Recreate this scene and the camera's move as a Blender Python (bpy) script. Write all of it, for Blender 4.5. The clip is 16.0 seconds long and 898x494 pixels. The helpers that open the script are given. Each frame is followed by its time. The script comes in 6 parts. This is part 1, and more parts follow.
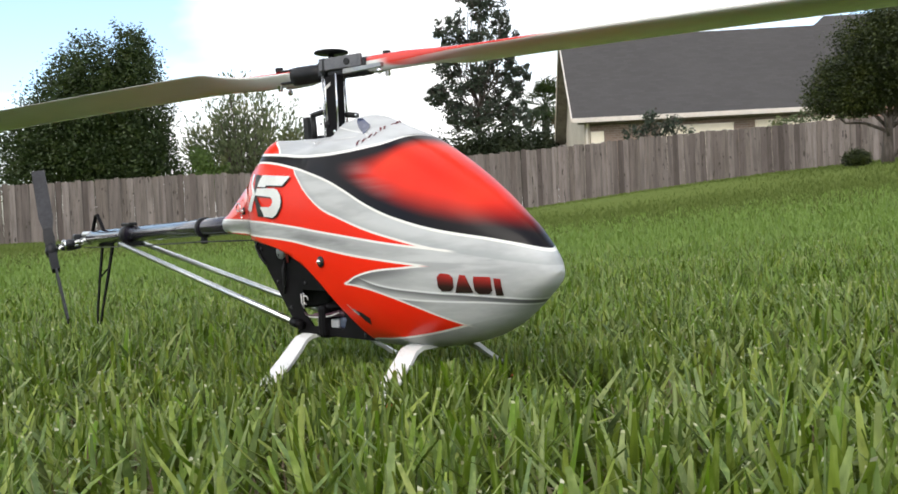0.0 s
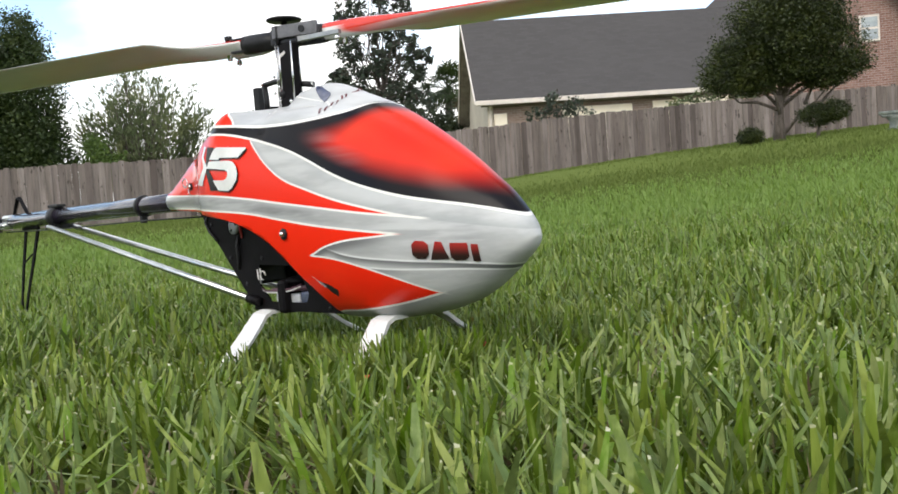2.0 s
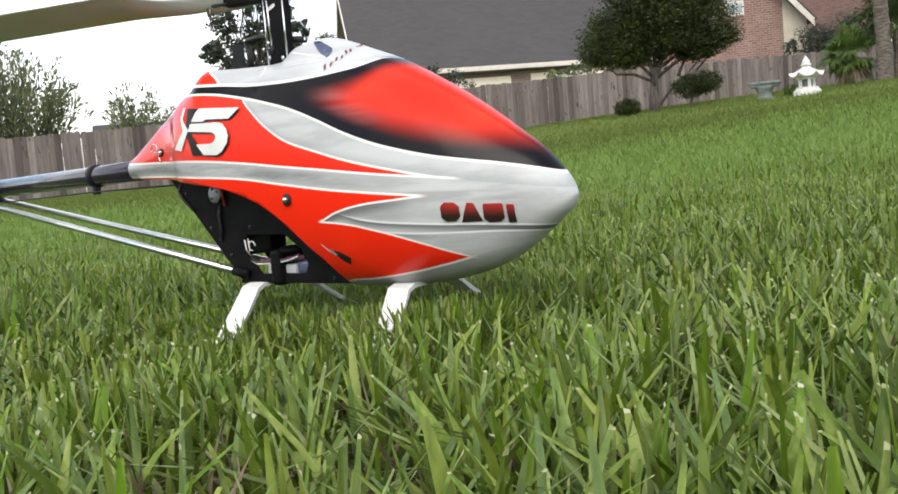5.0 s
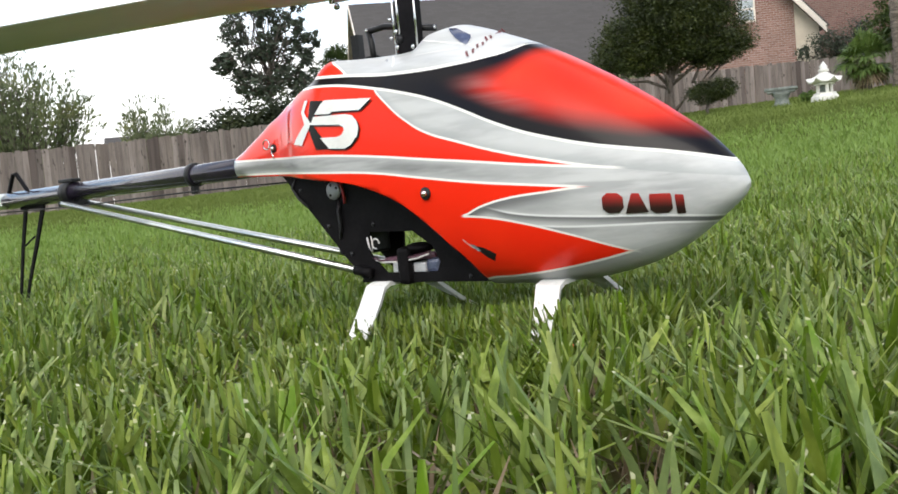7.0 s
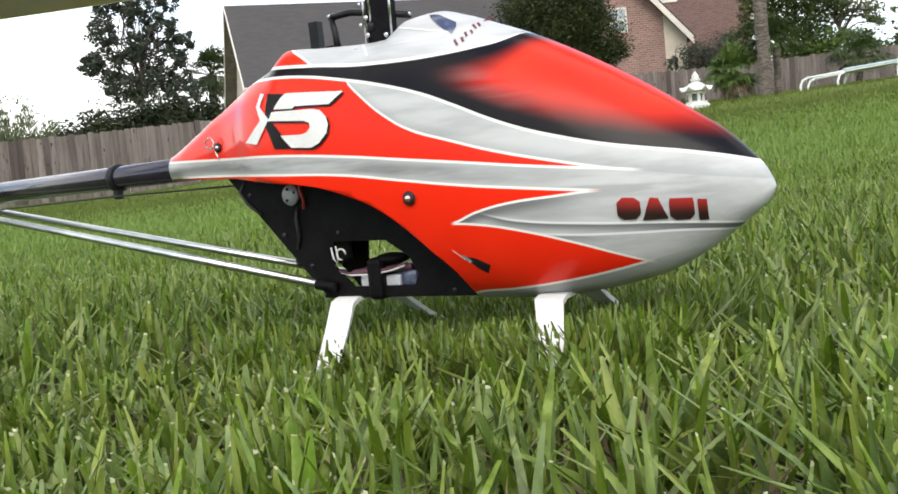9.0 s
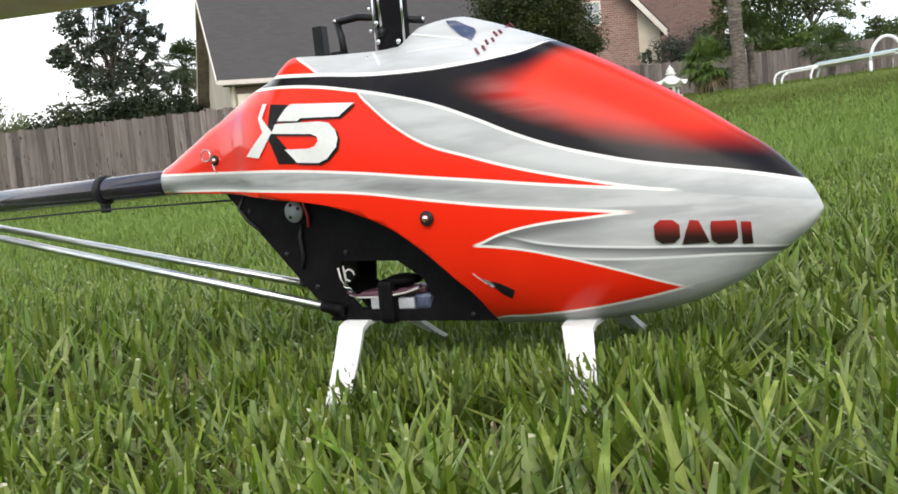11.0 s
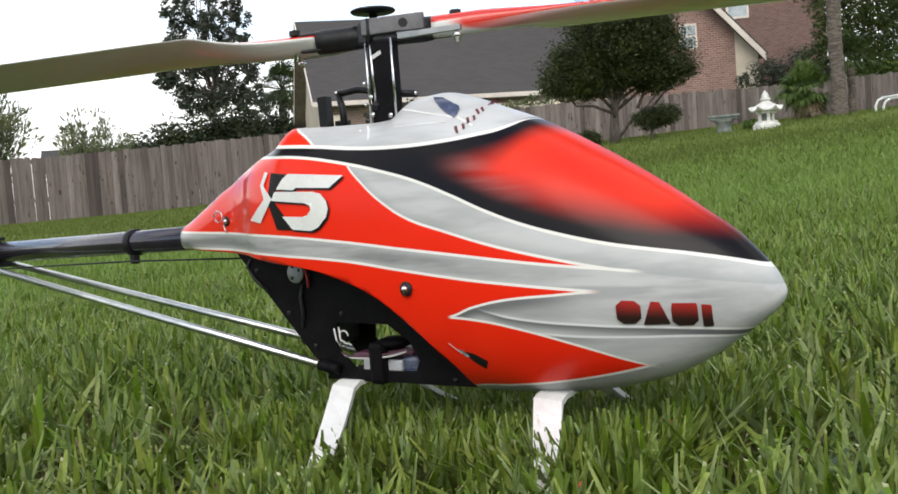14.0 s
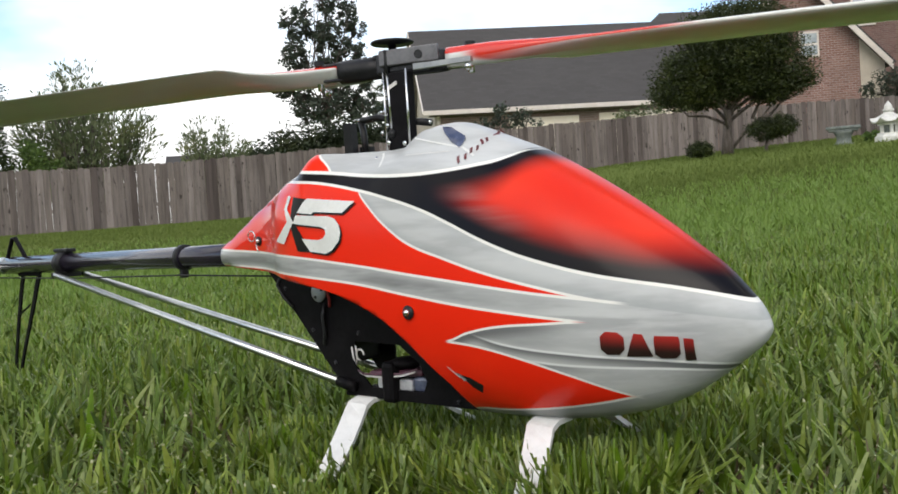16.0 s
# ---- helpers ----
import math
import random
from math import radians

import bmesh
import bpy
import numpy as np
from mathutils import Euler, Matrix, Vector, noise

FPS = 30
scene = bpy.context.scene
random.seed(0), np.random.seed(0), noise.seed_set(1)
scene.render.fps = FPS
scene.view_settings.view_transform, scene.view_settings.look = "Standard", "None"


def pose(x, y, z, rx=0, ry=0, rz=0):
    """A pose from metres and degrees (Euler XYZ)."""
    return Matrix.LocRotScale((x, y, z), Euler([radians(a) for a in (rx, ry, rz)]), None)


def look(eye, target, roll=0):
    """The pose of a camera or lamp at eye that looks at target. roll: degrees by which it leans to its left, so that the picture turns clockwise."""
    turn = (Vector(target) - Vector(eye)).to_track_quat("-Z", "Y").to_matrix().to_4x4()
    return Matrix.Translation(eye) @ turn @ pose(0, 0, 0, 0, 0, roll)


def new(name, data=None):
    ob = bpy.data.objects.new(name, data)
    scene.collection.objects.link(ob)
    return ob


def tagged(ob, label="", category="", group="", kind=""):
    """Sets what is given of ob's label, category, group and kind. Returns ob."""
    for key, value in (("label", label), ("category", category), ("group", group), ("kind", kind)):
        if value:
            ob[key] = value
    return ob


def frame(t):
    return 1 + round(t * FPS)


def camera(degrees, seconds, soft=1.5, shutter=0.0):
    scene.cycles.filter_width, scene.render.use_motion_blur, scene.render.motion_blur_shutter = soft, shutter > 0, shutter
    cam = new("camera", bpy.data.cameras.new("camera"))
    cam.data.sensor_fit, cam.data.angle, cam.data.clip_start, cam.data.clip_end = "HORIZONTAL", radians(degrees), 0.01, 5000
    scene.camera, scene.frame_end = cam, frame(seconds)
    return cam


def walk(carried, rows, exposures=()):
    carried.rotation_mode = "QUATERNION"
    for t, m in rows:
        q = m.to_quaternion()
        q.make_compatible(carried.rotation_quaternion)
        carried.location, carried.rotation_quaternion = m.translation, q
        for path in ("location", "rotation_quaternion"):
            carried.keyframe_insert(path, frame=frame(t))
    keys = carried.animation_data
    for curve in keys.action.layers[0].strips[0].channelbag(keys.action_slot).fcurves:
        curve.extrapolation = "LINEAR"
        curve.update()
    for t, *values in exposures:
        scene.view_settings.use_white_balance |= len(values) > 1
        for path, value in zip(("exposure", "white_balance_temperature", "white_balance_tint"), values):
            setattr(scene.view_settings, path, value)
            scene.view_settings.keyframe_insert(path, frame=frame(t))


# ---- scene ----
cam = camera(50.6, 16.0, soft=1.7)
PATH = [
    (0, (0.0047, 0.0093, 0.1698), (0.0105, 1.8089, 0.1342), -2.60),
    (0.5, (-0.0045, 0.0074, 0.1667), (0.0289, 1.8065, 0.1217), -2.77),
    (1, (-0.0209, 0.0118, 0.1637), (0.0761, 1.8084, 0.1097), -3.12),
    (1.5, (-0.0354, 0.0153, 0.1615), (0.1055, 1.8088, 0.1012), -3.47),
    (2, (-0.0481, 0.0207, 0.1592), (0.1344, 1.8098, 0.0837), -3.84),
    (2.5, (-0.0599, 0.0251, 0.1579), (0.1565, 1.8101, 0.0719), -4.10),
    (3, (-0.0788, 0.0287, 0.1577), (0.1702, 1.8086, 0.0569), -4.37),
    (5.5, (-0.1751, 0.0917, 0.1566), (0.2368, 1.8382, 0.0136), -4.79),
    (6, (-0.2030, 0.1070, 0.1565), (0.1993, 1.8562, 0.0202), -5.00),
    (6.5, (-0.2291, 0.1160, 0.1556), (0.1545, 1.8699, 0.0272), -5.12),
    (7, (-0.2455, 0.1321, 0.1523), (0.1394, 1.8863, 0.0310), -5.22),
    (7.5, (-0.2581, 0.1465, 0.1525), (0.1683, 1.8910, 0.0296), -5.07),
    (8, (-0.2716, 0.1717, 0.1525), (0.2356, 1.8942, 0.0266), -4.98),
    (8.5, (-0.2841, 0.1961, 0.1542), (0.2833, 1.8995, 0.0253), -5.10),
    (9, (-0.2984, 0.2259, 0.1576), (0.3060, 1.9163, 0.0257), -5.15),
    (9.5, (-0.3097, 0.2513, 0.1646), (0.3224, 1.9314, 0.0309), -5.21),
    (12, (-0.3071, 0.2788, 0.1836), (0.3422, 1.9505, 0.0285), -5.19),
    (12.5, (-0.2924, 0.2718, 0.1895), (0.3367, 1.9520, 0.0450), -5.02),
    (13, (-0.2760, 0.2575, 0.1936), (0.3113, 1.9541, 0.0650), -4.77),
    (13.5, (-0.2596, 0.2477, 0.1994), (0.2798, 1.9611, 0.0842), -4.53),
    (14, (-0.2450, 0.2344, 0.2037), (0.2457, 1.9635, 0.1082), -4.40),
    (14.5, (-0.2323, 0.2245, 0.2061), (0.2218, 1.9643, 0.1218), -4.24),
    (15, (-0.2169, 0.2147, 0.2083), (0.1855, 1.9675, 0.1332), -4.00),
    (15.5, (-0.2005, 0.2066, 0.2106), (0.1499, 1.9707, 0.1400), -3.86),
    (16, (-0.1789, 0.2003, 0.2116), (0.1122, 1.9754, 0.1461), -3.52),
]
walk(cam, [(t, look(eye, target, roll)) for t, eye, target, roll in PATH],
     exposures=[(0, 0.1), (3, 0.22), (9, 0.33), (12.5, 0.14), (16, -0.16)])

# ---- world and light ----
SUN_EL, SUN_AZ = 41.0, 200.0
world = bpy.data.worlds.new("overcast_sky")
scene.world = world
world.use_nodes = True
wn, wl = world.node_tree.nodes, world.node_tree.links
wn.clear()
w_out = wn.new("ShaderNodeOutputWorld")
w_sky = wn.new("ShaderNodeTexSky")
w_sky.sky_type, w_sky.sun_disc = "NISHITA", False
w_sky.sun_elevation, w_sky.sun_rotation = radians(SUN_EL), radians(SUN_AZ)
w_blue = wn.new("ShaderNodeBackground")
w_blue.inputs["Strength"].default_value = 0.26
wl.new(w_sky.outputs[0], w_blue.inputs["Color"])
w_cloud = wn.new("ShaderNodeBackground")
w_cloud.inputs["Color"].default_value = (1.0, 1.0, 1.0, 1)
w_cloud.inputs["Strength"].default_value = 1.45
w_tc = wn.new("ShaderNodeTexCoord")
w_map = wn.new("ShaderNodeMapping")
w_map.inputs["Scale"].default_value = (1.0, 1.0, 2.2)
w_map.inputs["Location"].default_value = (-1.33, -0.34, 0.17)
w_noise = wn.new("ShaderNodeTexNoise")
w_noise.inputs["Scale"].default_value = 2.3
w_noise.inputs["Detail"].default_value = 5.0
w_noise.inputs["Roughness"].default_value = 0.55
w_ramp = wn.new("ShaderNodeValToRGB")
w_ramp.color_ramp.elements[0].position = 0.41
w_ramp.color_ramp.elements[1].position = 0.57
w_mix = wn.new("ShaderNodeMixShader")
wl.new(w_tc.outputs["Generated"], w_map.inputs["Vector"])
wl.new(w_map.outputs[0], w_noise.inputs["Vector"])
wl.new(w_noise.outputs[0], w_ramp.inputs[0])
wl.new(w_ramp.outputs[0], w_mix.inputs[0])
wl.new(w_blue.outputs[0], w_mix.inputs[1])
wl.new(w_cloud.outputs[0], w_mix.inputs[2])
wl.new(w_mix.outputs[0], w_out.inputs[0])

sun_data = bpy.data.lights.new("sun", "SUN")
sun_data.energy, sun_data.angle, sun_data.color = 1.5, radians(40), (1.0, 0.93, 0.82)
sun = new("sun", sun_data)
_az, _el = radians(SUN_AZ), radians(SUN_EL)
sun_dir = Vector((math.sin(_az) * math.cos(_el), math.cos(_az) * math.cos(_el), math.sin(_el)))
sun.matrix_world = look(sun_dir * 60, (0, 0, 0))

# ---- materials ----


class Graph:
    """A small writer of node materials."""

    def __init__(self, name):
        self.mat = bpy.data.materials.new(name)
        self.mat.use_nodes = True
        self.n, self.l = self.mat.node_tree.nodes, self.mat.node_tree.links
        self.n.clear()
        self.out = self.n.new("ShaderNodeOutputMaterial")
        self.bsdf = self.n.new("ShaderNodeBsdfPrincipled")
        self.l.new(self.bsdf.outputs[0], self.out.inputs[0])
        self.tc = self.n.new("ShaderNodeTexCoord")
        self.spot = None

    def put(self, socket, value):
        if isinstance(value, (int, float)):
            socket.default_value = value
        elif isinstance(value, tuple):
            socket.default_value = (*value, 1.0) if len(value) == 3 and socket.type == "RGBA" else value
        else:
            self.l.new(value, socket)

    def math(self, op, a, b=0.0, c=0.0, clamp=False):
        node = self.n.new("ShaderNodeMath")
        node.operation, node.use_clamp = op, clamp
        for socket, value in zip(node.inputs, (a, b, c)):
            self.put(socket, value)
        return node.outputs[0]

    def ramp01(self, value, low, high):
        """0 below low, 1 above high."""
        node = self.n.new("ShaderNodeMapRange")
        node.interpolation_type = "SMOOTHSTEP"
        for key, v in (("Value", value), ("From Min", low), ("From Max", high), ("To Min", 0.0), ("To Max", 1.0)):
            self.put(node.inputs[key], v)
        return node.outputs[0]

    def mix(self, fac, a, b):
        node = self.n.new("ShaderNodeMix")
        node.data_type = "RGBA"
        self.put(node.inputs[0], fac)
        self.put(node.inputs[6], a)
        self.put(node.inputs[7], b)
        return node.outputs[2]

    def noise(self, scale, detail=4.0, stretch=(1, 1, 1), where="Object", rough=0.55):
        m = self.n.new("ShaderNodeMapping")
        m.inputs["Scale"].default_value = stretch
        self.l.new(self.spot or self.tc.outputs[where], m.inputs["Vector"])
        node = self.n.new("ShaderNodeTexNoise")
        node.inputs["Scale"].default_value, node.inputs["Detail"].default_value = scale, detail
        node.inputs["Roughness"].default_value = rough
        self.l.new(m.outputs[0], node.inputs["Vector"])
        return node.outputs[0]

    def bump(self, height, strength, distance):
        node = self.n.new("ShaderNodeBump")
        node.inputs["Strength"].default_value, node.inputs["Distance"].default_value = strength, distance
        self.l.new(height, node.inputs["Height"])
        self.l.new(node.outputs[0], self.bsdf.inputs["Normal"])

    def dull(self, level):
        self.bsdf.inputs["Specular IOR Level"].default_value = level

    def surface(self, color, rough=0.5, metal=0.0, coat=0.0, coat_rough=0.06):
        self.put(self.bsdf.inputs["Base Color"], color)
        self.put(self.bsdf.inputs["Roughness"], rough)
        self.put(self.bsdf.inputs["Metallic"], metal)
        self.put(self.bsdf.inputs["Coat Weight"], coat)
        self.put(self.bsdf.inputs["Coat Roughness"], coat_rough)
        return self.mat


def plain(name, a, b, scale, rough=0.5, metal=0.0, coat=0.0, bump=0.0, stretch=(1, 1, 1), where="Object", depth=0.001, spec=0.5):
    """Two tones mixed by grain at two scales."""
    g = Graph(name)
    n1, n2 = g.noise(scale, 3, stretch, where), g.noise(scale * 7.3, 4, stretch, where)
    f = g.ramp01(g.math("ADD", g.math("MULTIPLY", n1, 0.6), g.math("MULTIPLY", n2, 0.4)), 0.36, 0.64)
    m = g.surface(g.mix(f, a, b), g.math("ADD", rough - 0.06, g.math("MULTIPLY", n2, 0.12)), metal, coat)
    if bump:
        g.bump(n2, bump, depth)
    g.dull(spec)
    return m


def varied(name, tones, rough, scale=0.0, bump=0.0, depth=0.01, translucent=0.0, per="island", stretch=(1, 1, 1), spec=0.35, vein=0.0, clump=0.0):
    """Tone differs piece by piece (by island in joined foliage, by object for boards)."""
    g = Graph(name)
    if per == "island":
        rnd = g.n.new("ShaderNodeNewGeometry").outputs["Random Per Island"]
    else:
        info = g.n.new("ShaderNodeObjectInfo")
        rnd = info.outputs["Random"]
        shift = g.n.new("ShaderNodeVectorMath")
        shift.operation = "MULTIPLY_ADD"
        g.l.new(info.outputs["Location"], shift.inputs[0])
        shift.inputs[1].default_value = (3.7, 2.9, 1.3)
        g.l.new(g.tc.outputs["Object"], shift.inputs[2])
        g.spot = shift.outputs[0]
    ramp = g.n.new("ShaderNodeValToRGB")
    while len(ramp.color_ramp.elements) < len(tones):
        ramp.color_ramp.elements.new(0.5)
    for k, (el, tone) in enumerate(zip(ramp.color_ramp.elements, tones)):
        el.position, el.color = k / (len(tones) - 1), (*tone, 1)
    g.l.new(rnd, ramp.inputs[0])
    color = ramp.outputs[0]
    if scale:
        n = g.noise(scale, 4, stretch)
        color = g.mix(g.ramp01(n, 0.35, 0.75), color, g.mix(0.5, color, (0.03, 0.025, 0.02)))
        knot = g.noise(scale * 2.6, 2, (1.2, 1.2, 0.7))
        color = g.mix(g.math("MULTIPLY", g.ramp01(knot, 0.65, 0.70), 0.85), color, (0.03, 0.025, 0.02))
        fine = g.noise(scale * 6, 5, (stretch[0] * 1.6, stretch[1], stretch[2] * 0.5), rough=0.7)
        color = g.mix(g.math("MULTIPLY", g.ramp01(fine, 0.52, 0.68), 0.55), color, (0.05, 0.04, 0.035))
        if bump:
            g.bump(n, bump, depth)
    if clump:
        n = g.noise(clump, 3)
        low = tuple(min(t[k] for t in tones) * 0.6 for k in range(3))
        high = tuple(max(t[k] for t in tones) * f for k, f in enumerate((1.35, 1.2, 0.9)))
        color = g.mix(g.math("MULTIPLY", g.ramp01(n, 0.5, 0.34), 0.6), color, low)
        color = g.mix(g.math("MULTIPLY", g.ramp01(n, 0.52, 0.68), 0.55), color, high)
    if vein:
        n = g.noise(150, 3, (1, 1, 0.22))
        color = g.mix(g.math("MULTIPLY", g.ramp01(n, 0.5, 0.68), vein), color, (0.05, 0.085, 0.012))
        color = g.mix(g.math("MULTIPLY", g.ramp01(n, 0.5, 0.32), vein), color, (0.34, 0.42, 0.12))
        g.bump(n, 0.5, 0.002)
    m = g.surface(color, rough)
    g.dull(spec)
    if translucent:
        tr = g.n.new("ShaderNodeBsdfTranslucent")
        g.l.new(color, tr.inputs["Color"])
        ms = g.n.new("ShaderNodeMixShader")
        ms.inputs[0].default_value = translucent
        g.l.new(g.bsdf.outputs[0], ms.inputs[1])
        g.l.new(tr.outputs[0], ms.inputs[2])
        g.l.new(ms.outputs[0], g.out.inputs[0])
    return m


def canopy_paint():
    """Airbrushed canopy: bands bounded by curves z(x) in the canopy's own metres."""
    g = Graph("canopy_paint")
    sep = g.n.new("ShaderNodeSeparateXYZ")
    g.l.new(g.tc.outputs["Object"], sep.inputs[0])
    x, z = sep.outputs["X"], sep.outputs["Z"]
    u = g.math("DIVIDE", g.math("ADD", x, 0.21), 0.48)

    def line(points):
        node = g.n.new("ShaderNodeFloatCurve")
        c = node.mapping.curves[0]
        pts = [((a + 0.21) / 0.48, (b - 0.06) / 0.24) for a, b in points]
        while len(c.points) < len(pts):
            c.points.new(0.5, 0.5)
        for p, q in zip(c.points, pts):
            p.location, p.handle_type = q, "AUTO"
        node.mapping.use_clip = False
        node.mapping.update()
        g.l.new(u, node.inputs["Value"])
        return g.math("MULTIPLY_ADD", node.outputs[0], 0.24, 0.06)

    l1 = line([(-0.2, 0.259), (-0.078, 0.2494), (-0.034, 0.2455), (0.002, 0.2412), (0.043, 0.2388), (0.068, 0.2393), (0.093, 0.2418), (0.107, 0.2447), (0.116, 0.2515), (0.13, 0.29), (0.268, 0.295)])
    l2 = line([(-0.2, 0.249), (-0.086, 0.2423), (-0.043, 0.2385), (-0.003, 0.231), (0.026, 0.2241), (0.055, 0.2153), (0.081, 0.2044), (0.105, 0.1932), (0.128, 0.1839), (0.15, 0.1769), (0.176, 0.1699), (0.201, 0.1647), (0.225, 0.1601), (0.257, 0.152), (0.27, 0.147)])
    l3 = line([(-0.21, 0.29), (-0.02, 0.285), (-0.006, 0.236), (-0.003, 0.231), (0.011, 0.2175), (0.029, 0.203), (0.049, 0.1913), (0.076, 0.182), (0.109, 0.1717), (0.146, 0.1623), (0.183, 0.1539), (0.27, 0.139)])
    l4 = line([(-0.21, 0.1902), (-0.136, 0.187), (-0.068, 0.1838), (-0.007, 0.1782), (0.043, 0.1718), (0.088, 0.166), (0.128, 0.1605), (0.164, 0.1561), (0.183, 0.1539), (0.27, 0.139)])
    l5 = line([(-0.21, 0.177), (-0.141, 0.1739), (-0.071, 0.17), (-0.009, 0.1653), (0.041, 0.1579), (0.086, 0.1513), (0.127, 0.1464), (0.174, 0.1411), (0.27, 0.13)])
    l6 = line([(-0.21, 0.1266), (0.068, 0.1266), (0.072, 0.1266), (0.092, 0.133), (0.113, 0.1372), (0.145, 0.1397), (0.176, 0.1409), (0.27, 0.131)])
    l7 = line([(-0.21, 0.1267), (0.068, 0.1267), (0.072, 0.1266), (0.098, 0.124), (0.122, 0.119), (0.157, 0.1087), (0.181, 0.0997), (0.196, 0.0938), (0.27, 0.066)])
    l8 = line([(-0.21, 0.062), (0.06, 0.0705), (0.068, 0.0751), (0.102, 0.0785), (0.134, 0.0823), (0.166, 0.0876), (0.196, 0.0942), (0.27, 0.112)])
    e = 0.0003

    def above(curve, soft=e):
        d = g.math("SUBTRACT", z, curve)
        return g.ramp01(d, -soft, soft)

    def inv(v):
        return g.math("SUBTRACT", 1.0, v)

    def both(*vs):
        r = vs[0]
        for v in vs[1:]:
            r = g.math("MULTIPLY", r, v)
        return r

    def pin(curve, x0=-1.0, x1=1.0, half=0.0008):
        d = g.math("ABSOLUTE", g.math("SUBTRACT", z, curve))
        return both(inv(g.ramp01(d, half * 0.75, half * 1.25)), g.ramp01(x, x0, x0 + 0.004), inv(g.ramp01(x, x1, x1 + 0.012)))

    a1, a2, a3, a4, a5, a6, a7, a8 = (above(c) for c in (l1, l2, l3, l4, l5, l6, l7, l8))
    x_screen = g.ramp01(x, 0.112, 0.114)
    screen = g.math("MULTIPLY", a2, g.math("MAXIMUM", inv(a1), x_screen))
    red_up = both(inv(a2), inv(a3), a4)
    red_up = both(red_up, inv(g.ramp01(x, 0.185, 0.19)))
    arrow = both(inv(a6), a7, g.ramp01(x, 0.068, 0.0725))
    red_low = both(inv(a5), a8, inv(arrow), inv(g.ramp01(x, 0.196, 0.199)))
    red_low = both(red_low, inv(both(a6, g.ramp01(x, 0.172, 0.18))))
    slant = g.math("ADD", x, g.math("MULTIPLY", g.math("SUBTRACT", z, 0.2455), 1.7))
    red_rear = both(a1, inv(g.ramp01(slant, -0.036, -0.035)))
    red = g.math("MAXIMUM", g.math("MAXIMUM", red_up, red_low), red_rear)

    streak = g.noise(26, 3, (0.35, 1, 2.6))
    fine = g.noise(160, 3, (0.3, 1, 1.6))
    blot = g.noise(9, 2)
    silver = g.mix(g.ramp01(streak, 0.38, 0.66), (0.44, 0.448, 0.44), (0.56, 0.568, 0.555))
    silver = g.mix(g.math("MULTIPLY", g.ramp01(fine, 0.4, 0.7), 0.25), silver, (0.62, 0.628, 0.615))
    # darker airbrushing inside the bands
    mid45 = g.math("MULTIPLY", g.math("ADD", l4, l5), 0.5)
    band = g.math("ABSOLUTE", g.math("SUBTRACT", z, mid45))
    dark45 = both(inv(g.ramp01(band, 0.001, 0.008)), inv(g.ramp01(x, 0.06, 0.16)), g.ramp01(streak, 0.3, 0.55))
    silver = g.mix(g.math("MULTIPLY", dark45, 0.85), silver, (0.17, 0.175, 0.175))
    d6 = g.math("SUBTRACT", l6, z)
    dark6 = both(arrow, inv(g.ramp01(d6, 0.002, 0.010)), inv(g.ramp01(x, 0.12, 0.19)))
    silver = g.mix(g.math("MULTIPLY", dark6, 0.9), silver, (0.11, 0.115, 0.115))
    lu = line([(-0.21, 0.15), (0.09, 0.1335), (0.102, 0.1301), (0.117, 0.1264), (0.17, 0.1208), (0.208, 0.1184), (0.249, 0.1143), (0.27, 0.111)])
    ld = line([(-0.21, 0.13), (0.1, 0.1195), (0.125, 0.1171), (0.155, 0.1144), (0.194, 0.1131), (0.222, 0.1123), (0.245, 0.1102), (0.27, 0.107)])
    du = g.math("SUBTRACT", lu, z)
    dark67 = both(inv(a6), inv(g.ramp01(du, 0.0, 0.008)), g.ramp01(du, -0.0004, 0.0006), g.ramp01(x, 0.08, 0.11))
    silver = g.mix(g.math("MULTIPLY", dark67, 0.95), silver, (0.12, 0.125, 0.125))
    dl = g.math("SUBTRACT", ld, z)
    dark_low = both(inv(a6), a7, inv(g.ramp01(dl, 0.0, 0.008)), g.ramp01(dl, -0.0004, 0.0006), g.ramp01(x, 0.105, 0.125), inv(g.ramp01(x, 0.14, 0.2)))
    silver = g.mix(g.math("MULTIPLY", dark_low, 0.8), silver, (0.17, 0.175, 0.175))
    gap = both(g.ramp01(du, 0.0, 0.0008), inv(g.ramp01(dl, -0.001, 0.0)), g.ramp01(x, 0.185, 0.235))
    silver = g.mix(g.math("MULTIPLY", gap, 0.85), silver, (0.12, 0.125, 0.125))
    smear = g.noise(30, 4, (0.16, 1, 4.5))
    zone = both(inv(g.ramp01(g.math("ABSOLUTE", g.math("SUBTRACT", z, g.math("ADD", l5, 0.004))), 0.003, 0.012)), g.ramp01(x, 0.12, 0.17), inv(g.ramp01(x, 0.225, 0.255)), g.ramp01(smear, 0.42, 0.62))
    silver = g.mix(g.math("MULTIPLY", zone, 0.6), silver, (0.3, 0.305, 0.305))
    dark6u = both(inv(a6), inv(g.ramp01(du, -0.004, 0.001)), inv(g.ramp01(x, 0.13, 0.17)))
    silver = g.mix(g.math("MULTIPLY", dark6u, 0.45), silver, (0.2, 0.205, 0.205))
